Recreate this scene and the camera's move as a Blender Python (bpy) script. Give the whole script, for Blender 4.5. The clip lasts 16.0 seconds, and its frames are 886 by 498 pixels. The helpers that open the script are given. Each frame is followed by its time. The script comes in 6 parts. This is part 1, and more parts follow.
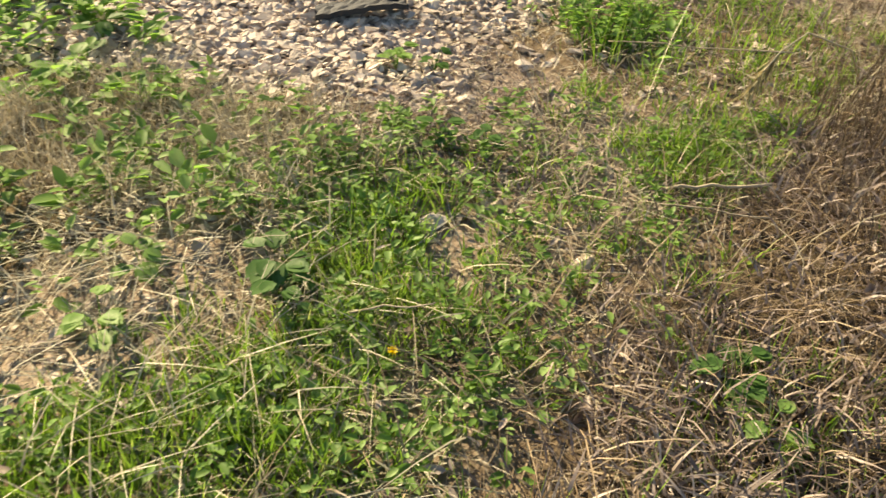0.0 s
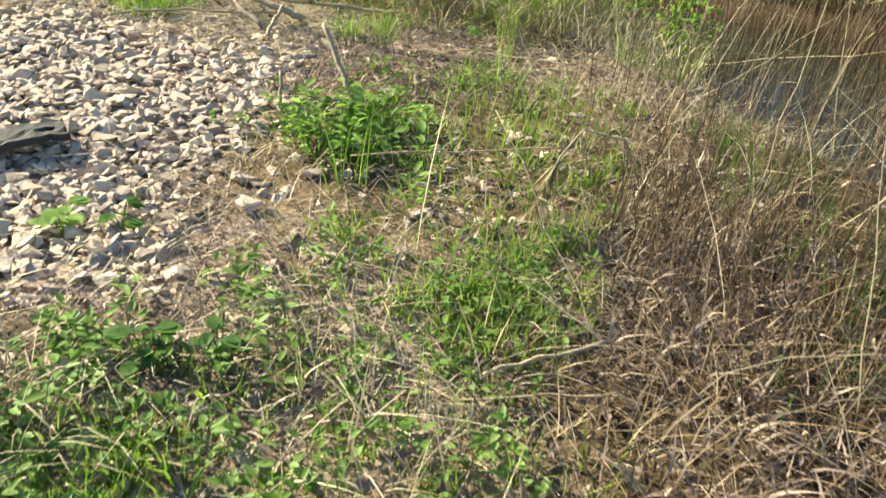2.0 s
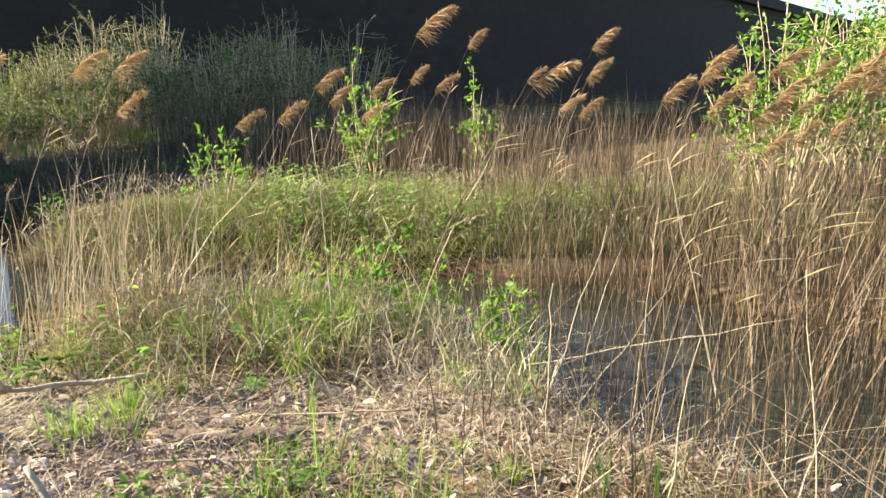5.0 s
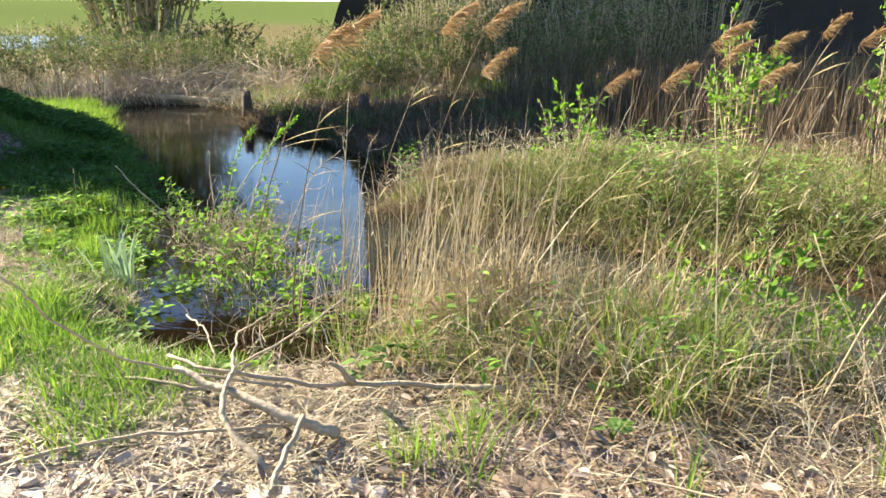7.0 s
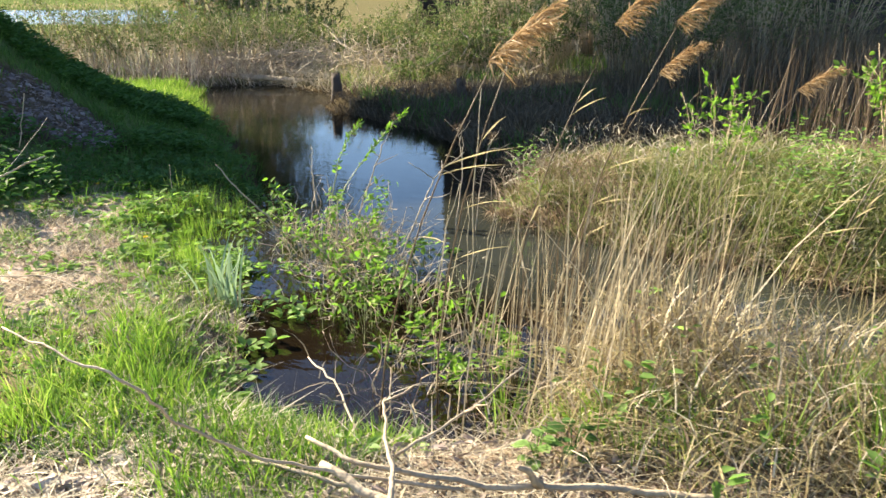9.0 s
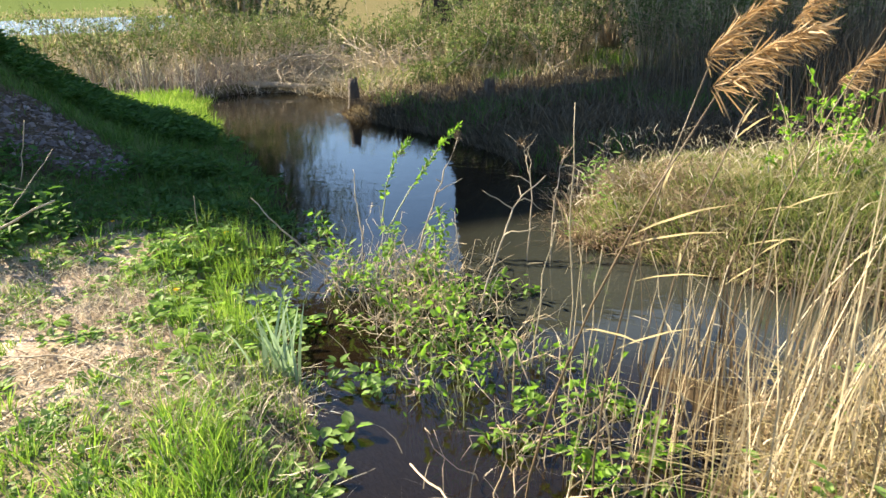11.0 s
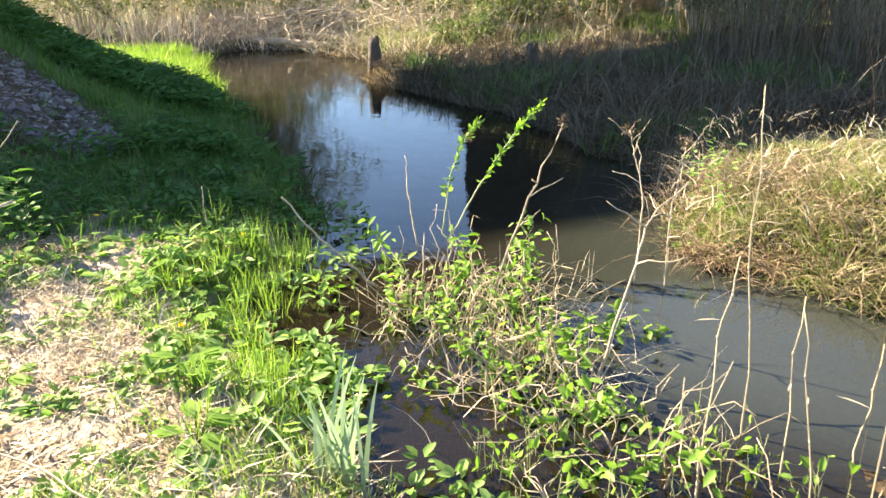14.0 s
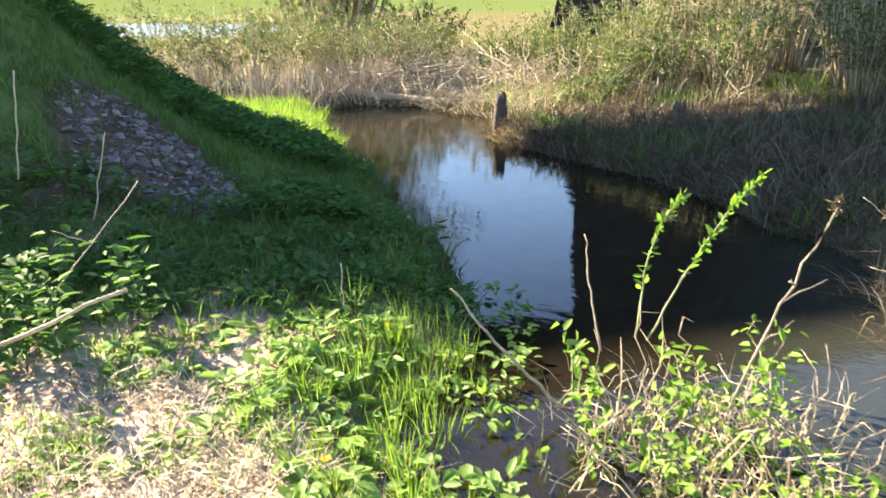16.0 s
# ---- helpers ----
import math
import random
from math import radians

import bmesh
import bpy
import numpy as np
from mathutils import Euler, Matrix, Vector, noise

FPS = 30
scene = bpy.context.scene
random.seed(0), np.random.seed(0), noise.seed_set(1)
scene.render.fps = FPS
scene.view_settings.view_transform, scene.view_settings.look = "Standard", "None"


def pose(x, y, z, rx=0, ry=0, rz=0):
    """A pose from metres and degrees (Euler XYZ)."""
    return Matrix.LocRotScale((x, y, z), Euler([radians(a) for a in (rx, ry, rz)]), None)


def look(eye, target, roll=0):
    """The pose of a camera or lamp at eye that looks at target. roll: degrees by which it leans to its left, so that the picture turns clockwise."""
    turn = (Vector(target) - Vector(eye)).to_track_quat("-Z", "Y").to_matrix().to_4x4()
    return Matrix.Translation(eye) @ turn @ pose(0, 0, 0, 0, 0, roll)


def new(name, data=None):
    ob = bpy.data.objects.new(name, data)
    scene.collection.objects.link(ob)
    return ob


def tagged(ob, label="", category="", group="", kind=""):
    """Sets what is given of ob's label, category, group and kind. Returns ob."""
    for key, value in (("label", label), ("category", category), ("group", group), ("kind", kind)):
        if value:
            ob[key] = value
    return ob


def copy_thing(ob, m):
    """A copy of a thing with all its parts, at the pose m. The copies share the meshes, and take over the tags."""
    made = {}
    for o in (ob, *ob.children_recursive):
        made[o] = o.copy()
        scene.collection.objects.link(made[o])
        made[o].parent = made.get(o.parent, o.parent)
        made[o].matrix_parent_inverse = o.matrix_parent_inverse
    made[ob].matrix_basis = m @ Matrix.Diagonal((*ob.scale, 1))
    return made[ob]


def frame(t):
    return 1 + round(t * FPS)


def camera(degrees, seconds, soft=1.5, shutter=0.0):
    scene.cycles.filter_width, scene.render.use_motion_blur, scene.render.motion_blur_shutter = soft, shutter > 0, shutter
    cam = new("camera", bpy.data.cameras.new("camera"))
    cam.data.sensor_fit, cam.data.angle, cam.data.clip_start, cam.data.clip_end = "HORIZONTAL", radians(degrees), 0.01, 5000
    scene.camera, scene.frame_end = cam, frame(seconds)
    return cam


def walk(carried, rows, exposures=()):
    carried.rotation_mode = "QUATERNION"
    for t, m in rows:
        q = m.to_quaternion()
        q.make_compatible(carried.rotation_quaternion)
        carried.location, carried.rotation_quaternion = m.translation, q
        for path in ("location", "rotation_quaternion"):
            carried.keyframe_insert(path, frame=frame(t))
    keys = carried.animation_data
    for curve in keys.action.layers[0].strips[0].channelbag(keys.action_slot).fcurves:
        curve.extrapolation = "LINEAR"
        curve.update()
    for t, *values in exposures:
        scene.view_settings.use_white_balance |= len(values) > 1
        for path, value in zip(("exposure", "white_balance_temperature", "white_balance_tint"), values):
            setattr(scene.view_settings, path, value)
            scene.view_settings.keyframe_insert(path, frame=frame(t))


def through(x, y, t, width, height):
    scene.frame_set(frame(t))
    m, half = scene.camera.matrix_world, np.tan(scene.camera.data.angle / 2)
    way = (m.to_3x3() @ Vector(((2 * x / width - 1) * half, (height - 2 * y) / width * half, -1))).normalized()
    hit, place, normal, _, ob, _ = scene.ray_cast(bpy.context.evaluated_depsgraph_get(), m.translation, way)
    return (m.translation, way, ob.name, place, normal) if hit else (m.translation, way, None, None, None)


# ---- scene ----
cam = camera(61.0, 16.0, soft=1.5, shutter=0.22)
PATH = [
    (0, (0.736, -2.261, 1.443), (-0.243, -0.991, 0.247), 3.3),
    (0.5, (0.592, -2.127, 1.4), (-0.188, -0.725, 0.206), 4.9),
    (1, (0.416, -1.981, 1.395), (-0.178, -0.491, 0.2), 3.5),
    (1.5, (0.292, -1.748, 1.364), (-0.194, -0.155, 0.256), 3.8),
    (2, (0.179, -1.465, 1.358), (-0.232, 0.187, 0.307), 6.1),
    (2.5, (0.063, -1.181, 1.347), (-0.338, 0.57, 0.468), 3.6),
    (3, (-0.04, -0.751, 1.311), (-0.126, 1.097, 0.551), 0.3),
    (3.2, (-0.09, -0.621, 1.304), (-0.011, 1.24, 0.575), 1.5),
    (5.3, (-0.303, -0.125, 1.449), (-0.144, 1.823, 1.027), 0.4),
    (5.5, (-0.299, -0.003, 1.459), (-0.26, 1.941, 0.99), 1.3),
    (6, (-0.308, 0.266, 1.475), (-0.696, 2.162, 0.971), -1.7),
    (6.5, (-0.451, 0.409, 1.464), (-1.027, 2.241, 0.906), 1.2),
    (7, (-0.652, 0.473, 1.502), (-1.307, 2.272, 0.922), 0.4),
    (7.5, (-0.839, 0.572, 1.537), (-1.499, 2.345, 0.889), 1.8),
    (8, (-1.021, 0.761, 1.515), (-1.748, 2.516, 0.89), -1.4),
    (8.5, (-1.162, 0.864, 1.568), (-1.923, 2.605, 0.942), 0.8),
    (9, (-1.34, 0.979, 1.563), (-2.147, 2.693, 0.921), 0.3),
    (9.5, (-1.555, 1.083, 1.582), (-2.354, 2.798, 0.931), -2.0),
    (10, (-1.72, 1.171, 1.593), (-2.505, 2.887, 0.929), -0.1),
    (10.2, (-1.803, 1.226, 1.59), (-2.606, 2.933, 0.926), -1.5),
    (12.3, (-2.53, 1.968, 1.585), (-3.332, 3.685, 0.946), -1.8),
    (12.5, (-2.591, 2.024, 1.577), (-3.414, 3.72, 0.908), -1.1),
    (13, (-2.726, 2.142, 1.579), (-3.572, 3.803, 0.855), -1.8),
    (13.5, (-2.895, 2.235, 1.552), (-3.685, 3.918, 0.816), -2.7),
    (14, (-3.043, 2.383, 1.476), (-3.811, 4.072, 0.728), -0.0),
    (14.5, (-3.191, 2.527, 1.455), (-3.989, 4.206, 0.717), 0.5),
    (15, (-3.407, 2.63, 1.413), (-4.245, 4.302, 0.704), -1.5),
    (15.5, (-3.609, 2.747, 1.398), (-4.499, 4.391, 0.687), 0.5),
    (16, (-3.801, 2.909, 1.361), (-4.794, 4.535, 0.752), 0.1),
]
EXPOSURES = [(0, 1.58, 8800, 8), (1.5, 1.78, 7900, 1), (2.5, 1.72, 7200, 5), (3, 1.68, 7100, 10), (5.5, 2.17, 7200, 12), (8, 2.2, 7100, 12), (10, 2.12, 7200, 13), (12.5, 2.62, 7600, 13), (16, 2.9, 7500, 16)]
walk(cam, [(t, look(eye, target, roll)) for t, eye, target, roll in PATH], exposures=EXPOSURES)

# ---- light ----
SUN_AZ, SUN_EL = 77.0, 27.48          # degrees left of +y, degrees up
world = bpy.data.worlds.new("world")
scene.world = world
world.use_nodes = True
wn = world.node_tree.nodes
sky = wn.new("ShaderNodeTexSky")
sky.sky_type = "NISHITA"
sky.sun_disc = False
sky.sun_elevation = radians(SUN_EL)
sky.sun_rotation = radians(-SUN_AZ)
sky.air_density, sky.dust_density, sky.ozone_density = 1.0, 0.0, 4.0
sky.altitude = 900
wn["Background"].inputs["Strength"].default_value = 0.076
world.node_tree.links.new(sky.outputs[0], wn["Background"].inputs["Color"])
to_sun = Vector((-math.sin(radians(SUN_AZ)) * math.cos(radians(SUN_EL)), math.cos(radians(SUN_AZ)) * math.cos(radians(SUN_EL)), math.sin(radians(SUN_EL))))
sun = new("sun", bpy.data.lights.new("sun", "SUN"))
sun.data.energy, sun.data.angle, sun.data.color = 5.0, radians(0.55), (1.0, 0.93, 0.77)
sun.matrix_world = look(to_sun * 60, (0, 0, 0))

rng = np.random.default_rng(7)

# ---- materials ----


def nodes_of(name):
    m = bpy.data.materials.new(name)
    m.use_nodes = True
    t = m.node_tree
    t.nodes.clear()
    out = t.nodes.new("ShaderNodeOutputMaterial")
    return m, t, out


def ramp(t, stops):
    r = t.nodes.new("ShaderNodeValToRGB")
    while len(r.color_ramp.elements) < len(stops):
        r.color_ramp.elements.new(0.5)
    for e, (p, c) in zip(r.color_ramp.elements, stops):
        e.position, e.color = p, (*c, 1)
    return r


def noise_tex(t, scale, detail=4.0, rough=0.55, coords="Object"):
    co = t.nodes.new("ShaderNodeTexCoord")
    n = t.nodes.new("ShaderNodeTexNoise")
    n.inputs["Scale"].default_value, n.inputs["Detail"].default_value, n.inputs["Roughness"].default_value = scale, detail, rough
    t.links.new(co.outputs[coords], n.inputs["Vector"])
    return n


def blade_material(name, stops, through=0.35, gloss=0.02, patch=0.35, patch_scale=2.2):
    """Leaf, grass or straw: colour by island, patches by place, light shining through."""
    m, t, out = nodes_of(name)
    L = t.links
    g = t.nodes.new("ShaderNodeNewGeometry")
    n = noise_tex(t, patch_scale, 3)
    add = t.nodes.new("ShaderNodeMath")
    add.operation = "MULTIPLY_ADD"
    add.inputs[1].default_value = 1.0 - patch
    sc = t.nodes.new("ShaderNodeMath")
    sc.operation = "MULTIPLY"
    sc.inputs[1].default_value = patch
    L.new(n.outputs["Fac"], sc.inputs[0])
    L.new(g.outputs["Random Per Island"], add.inputs[0])
    L.new(sc.outputs[0], add.inputs[2])
    r = ramp(t, stops)
    L.new(add.outputs[0], r.inputs["Fac"])
    d, tr, gl = t.nodes.new("ShaderNodeBsdfDiffuse"), t.nodes.new("ShaderNodeBsdfTranslucent"), t.nodes.new("ShaderNodeBsdfGlossy")
    gl.inputs["Roughness"].default_value = 0.5
    gl.inputs["Color"].default_value = (0.9, 0.9, 0.85, 1)
    L.new(r.outputs["Color"], d.inputs["Color"])
    if through > 0.35:
        # light that has passed a leaf is brighter and yellower
        glow = t.nodes.new("ShaderNodeMix")
        glow.data_type, glow.blend_type = "RGBA", "MULTIPLY"
        glow.inputs[0].default_value = 1.0
        glow.inputs[7].default_value = (1.42, 1.58, 0.92, 1)
        L.new(r.outputs["Color"], glow.inputs[6])
        L.new(glow.outputs[2], tr.inputs["Color"])
    else:
        L.new(r.outputs["Color"], tr.inputs["Color"])
    a, b = t.nodes.new("ShaderNodeMixShader"), t.nodes.new("ShaderNodeMixShader")
    a.inputs[0].default_value, b.inputs[0].default_value = through, gloss
    L.new(d.outputs[0], a.inputs[1])
    L.new(tr.outputs[0], a.inputs[2])
    L.new(a.outputs[0], b.inputs[1])
    L.new(gl.outputs[0], b.inputs[2])
    L.new(b.outputs[0], out.inputs[0])
    return m


def solid_material(name, stops, scale, rough=0.85, bump=0.4, bump_scale=None, stretch=None, by_object=0.0):
    """Bark, stone, wood: two scales of noise over a colour ramp, with relief."""
    m, t, out = nodes_of(name)
    L = t.links
    p = t.nodes.new("ShaderNodeBsdfPrincipled")
    n1, n2 = noise_tex(t, scale, 6), noise_tex(t, scale * 7, 5)
    if stretch:
        for n in (n1, n2):
            mp = t.nodes.new("ShaderNodeMapping")
            mp.inputs["Scale"].default_value = stretch
            L.new(n.inputs["Vector"].links[0].from_socket, mp.inputs["Vector"])
            L.new(mp.outputs[0], n.inputs["Vector"])
    mix = t.nodes.new("ShaderNodeMath")
    mix.operation = "MULTIPLY_ADD"
    mix.inputs[1].default_value = 0.45
    half = t.nodes.new("ShaderNodeMath")
    half.operation = "MULTIPLY"
    half.inputs[1].default_value = 0.6
    L.new(n1.outputs["Fac"], half.inputs[0])
    L.new(n2.outputs["Fac"], mix.inputs[0])
    L.new(half.outputs[0], mix.inputs[2])
    fac = mix
    if by_object:
        info = t.nodes.new("ShaderNodeObjectInfo")
        geo = t.nodes.new("ShaderNodeNewGeometry")
        both = t.nodes.new("ShaderNodeMath")
        both.operation = "ADD"
        L.new(info.outputs["Random"], both.inputs[0])
        L.new(geo.outputs["Random Per Island"], both.inputs[1])
        fr = t.nodes.new("ShaderNodeMath")
        fr.operation = "FRACT"
        L.new(both.outputs[0], fr.inputs[0])
        mixed = t.nodes.new("ShaderNodeMix")
        mixed.inputs[0].default_value = by_object
        L.new(mix.outputs[0], mixed.inputs[2])
        L.new(fr.outputs[0], mixed.inputs[3])
        fac = mixed
    r = ramp(t, stops)
    L.new(fac.outputs[0], r.inputs["Fac"])
    L.new(r.outputs["Color"], p.inputs["Base Color"])
    p.inputs["Roughness"].default_value = rough
    bn = t.nodes.new("ShaderNodeBump")
    bn.inputs["Strength"].default_value, bn.inputs["Distance"].default_value = bump, 0.02
    n3 = noise_tex(t, bump_scale or scale * 4, 6)
    L.new(n3.outputs["Fac"], bn.inputs["Height"])
    L.new(bn.outputs[0], p.inputs["Normal"])
    L.new(p.outputs[0], out.inputs[0])
    return m


GRASS = blade_material("grass_green", [(0.0, (0.058, 0.11, 0.018)), (0.45, (0.122, 0.205, 0.034)), (0.75, (0.21, 0.30, 0.07)), (0.92, (0.46, 0.40, 0.22))], 0.38)
# deeper green tufts, and grass with the bank's shade put into its colour
GRASS_DEEP_AND_SHADED = blade_material("grass_deep_and_shaded", [(0.0, (0.034, 0.075, 0.016)), (0.5, (0.06, 0.13, 0.025)), (0.9, (0.105, 0.19, 0.04))], 0.36)
WEED = blade_material("weed_leaf", [(0.0, (0.085, 0.16, 0.034)), (0.5, (0.155, 0.265, 0.068)), (0.95, (0.28, 0.395, 0.145))], 0.46, 0.012)
# nettle green, lowered further to carry the bank's shade
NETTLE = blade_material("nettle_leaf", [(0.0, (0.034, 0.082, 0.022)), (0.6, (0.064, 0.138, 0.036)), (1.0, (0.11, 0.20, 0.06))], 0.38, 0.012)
STRAW = blade_material("straw", [(0.0, (0.15, 0.115, 0.074)), (0.35, (0.32, 0.268, 0.182)), (0.7, (0.50, 0.435, 0.315)), (1.0, (0.69, 0.63, 0.50))], 0.22, 0.03)
TAN = blade_material("tan_grass", [(0.0, (0.12, 0.095, 0.042)), (0.3, (0.27, 0.22, 0.105)), (0.65, (0.44, 0.365, 0.19)), (1.0, (0.62, 0.54, 0.34))], 0.3, 0.03)
OLIVE = blade_material("tussock_grass", [(0.0, (0.045, 0.085, 0.013)), (0.3, (0.115, 0.17, 0.034)), (0.52, (0.22, 0.24, 0.075)), (0.75, (0.36, 0.32, 0.175)), (1.0, (0.58, 0.51, 0.35))], 0.34, 0.012, 0.4, 4.0)
MAT = blade_material("matted_reed", [(0.0, (0.065, 0.045, 0.037)), (0.4, (0.18, 0.132, 0.108)), (0.75, (0.36, 0.28, 0.235)), (1.0, (0.62, 0.53, 0.45))], 0.15, 0.03)
CANE = blade_material("dry_cane", [(0.0, (0.17, 0.13, 0.08)), (0.4, (0.32, 0.26, 0.165)), (0.75, (0.47, 0.40, 0.27)), (1.0, (0.66, 0.59, 0.44))], 0.2, 0.03)
REED = blade_material("reed_stalk", [(0.0, (0.04, 0.026, 0.016)), (0.4, (0.095, 0.065, 0.04)), (0.75, (0.185, 0.135, 0.085)), (1.0, (0.38, 0.31, 0.21))], 0.15, 0.03)
# reeds of the shaded banks: lack of sky light is put into the colour
REED_SHADED = blade_material("reed_shaded", [(0.0, (0.035, 0.024, 0.014)), (0.5, (0.09, 0.066, 0.04)), (0.85, (0.19, 0.145, 0.09)), (1.0, (0.34, 0.27, 0.175))], 0.15, 0.03)
PLUME = blade_material("reed_plume", [(0.0, (0.24, 0.14, 0.06)), (0.5, (0.40, 0.26, 0.125)), (1.0, (0.60, 0.44, 0.25))], 0.35, 0.03)
WILLOW = blade_material("willow_leaf", [(0.0, (0.052, 0.08, 0.024)), (0.5, (0.105, 0.148, 0.04)), (1.0, (0.235, 0.275, 0.095))], 0.34, 0.02)
LITTER = blade_material("brown_litter", [(0.0, (0.07, 0.042, 0.025)), (0.4, (0.17, 0.115, 0.07)), (0.75, (0.33, 0.24, 0.15)), (1.0, (0.56, 0.46, 0.31))], 0.15, 0.03)
SPRING = blade_material("spring_leaf", [(0.0, (0.065, 0.14, 0.02)), (0.5, (0.125, 0.23, 0.036)), (1.0, (0.22, 0.34, 0.075))], 0.42, 0.012)
IRIS = blade_material("iris_leaf", [(0.0, (0.17, 0.26, 0.13)), (0.6, (0.27, 0.38, 0.22)), (1.0, (0.42, 0.52, 0.35))], 0.35, 0.03)
PETAL = blade_material("dandelion_petal", [(0.0, (0.75, 0.50, 0.01)), (1.0, (0.85, 0.66, 0.03))], 0.3, 0.03)
DEADLEAF = blade_material("dead_leaf", [(0.0, (0.20, 0.10, 0.04)), (0.6, (0.38, 0.22, 0.10)), (1.0, (0.5, 0.36, 0.2))], 0.2, 0.03)
TWIG = solid_material("twig_bark", [(0.2, (0.20, 0.135, 0.08)), (0.5, (0.41, 0.315, 0.195)), (0.85, (0.62, 0.52, 0.37))], 14, 0.8, 0.3)
BRANCH = solid_material("branch_bark", [(0.2, (0.17, 0.125, 0.08)), (0.55, (0.36, 0.285, 0.195)), (0.85, (0.56, 0.475, 0.35))], 9, 0.8, 0.5)
GREENSTEM = solid_material("green_stem", [(0.2, (0.12, 0.16, 0.05)), (0.8, (0.30, 0.30, 0.12))], 12, 0.6, 0.2)
# rotten post wood, darkened to carry the shade it stands in
OLDPOST = solid_material("old_post_shaded", [(0.25, (0.03, 0.021, 0.015)), (0.55, (0.065, 0.047, 0.034)), (0.85, (0.14, 0.105, 0.075))], 6, 0.9, 0.8, stretch=(3, 3, 0.6))
DARKWOOD = solid_material("rotten_wood", [(0.25, (0.05, 0.035, 0.024)), (0.55, (0.15, 0.105, 0.07)), (0.85, (0.32, 0.25, 0.18))], 6, 0.9, 0.8)
STONE = solid_material("ballast_stone", [(0.05, (0.22, 0.17, 0.135)), (0.35, (0.41, 0.32, 0.25)), (0.7, (0.55, 0.44, 0.35)), (0.97, (0.70, 0.59, 0.49))], 18, 0.85, 0.35, by_object=0.7)
# darker copy of the ballast stone, with the bank's shade in its colour
STONE_SHADED = solid_material("shaded_stone", [(0.05, (0.05, 0.038, 0.036)), (0.4, (0.105, 0.082, 0.078)), (0.75, (0.18, 0.145, 0.14)), (0.97, (0.34, 0.29, 0.275))], 18, 0.85, 0.35, by_object=0.7)
PLASTIC = solid_material("grey_plank", [(0.2, (0.016, 0.016, 0.018)), (0.6, (0.032, 0.031, 0.032)), (0.9, (0.06, 0.057, 0.055))], 10, 0.85, 0.3)


def masonry():
    m, t, out = nodes_of("old_masonry_shaded")
    L = t.links
    p = t.nodes.new("ShaderNodeBsdfPrincipled")
    co = t.nodes.new("ShaderNodeTexCoord")
    b = t.nodes.new("ShaderNodeTexBrick")
    b.inputs["Scale"].default_value = 1.0
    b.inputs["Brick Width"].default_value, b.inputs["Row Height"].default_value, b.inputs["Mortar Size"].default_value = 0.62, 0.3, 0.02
    # near-black stone: the wall's own shade is put into its colour
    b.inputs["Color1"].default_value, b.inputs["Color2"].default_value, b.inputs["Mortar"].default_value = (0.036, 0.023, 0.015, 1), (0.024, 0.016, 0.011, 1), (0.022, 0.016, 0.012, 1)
    mp = t.nodes.new("ShaderNodeMapping")
    mp.inputs["Rotation"].default_value = (radians(90), 0, 0)
    L.new(co.outputs["Object"], mp.inputs["Vector"])
    L.new(mp.outputs[0], b.inputs["Vector"])
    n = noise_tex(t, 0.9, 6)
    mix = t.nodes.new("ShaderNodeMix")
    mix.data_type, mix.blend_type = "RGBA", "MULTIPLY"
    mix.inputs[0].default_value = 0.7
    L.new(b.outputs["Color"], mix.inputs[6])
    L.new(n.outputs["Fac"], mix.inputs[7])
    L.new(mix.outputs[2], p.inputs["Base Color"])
    p.inputs["Roughness"].default_value = 0.9
    bn = t.nodes.new("ShaderNodeBump")
    bn.inputs["Strength"].default_value = 0.7
    L.new(b.outputs["Fac"], bn.inputs["Height"])
    bn.invert = True
    L.new(bn.outputs[0], p.inputs["Normal"])
    L.new(p.outputs[0], out.inputs[0])
    return m


MASONRY = masonry()


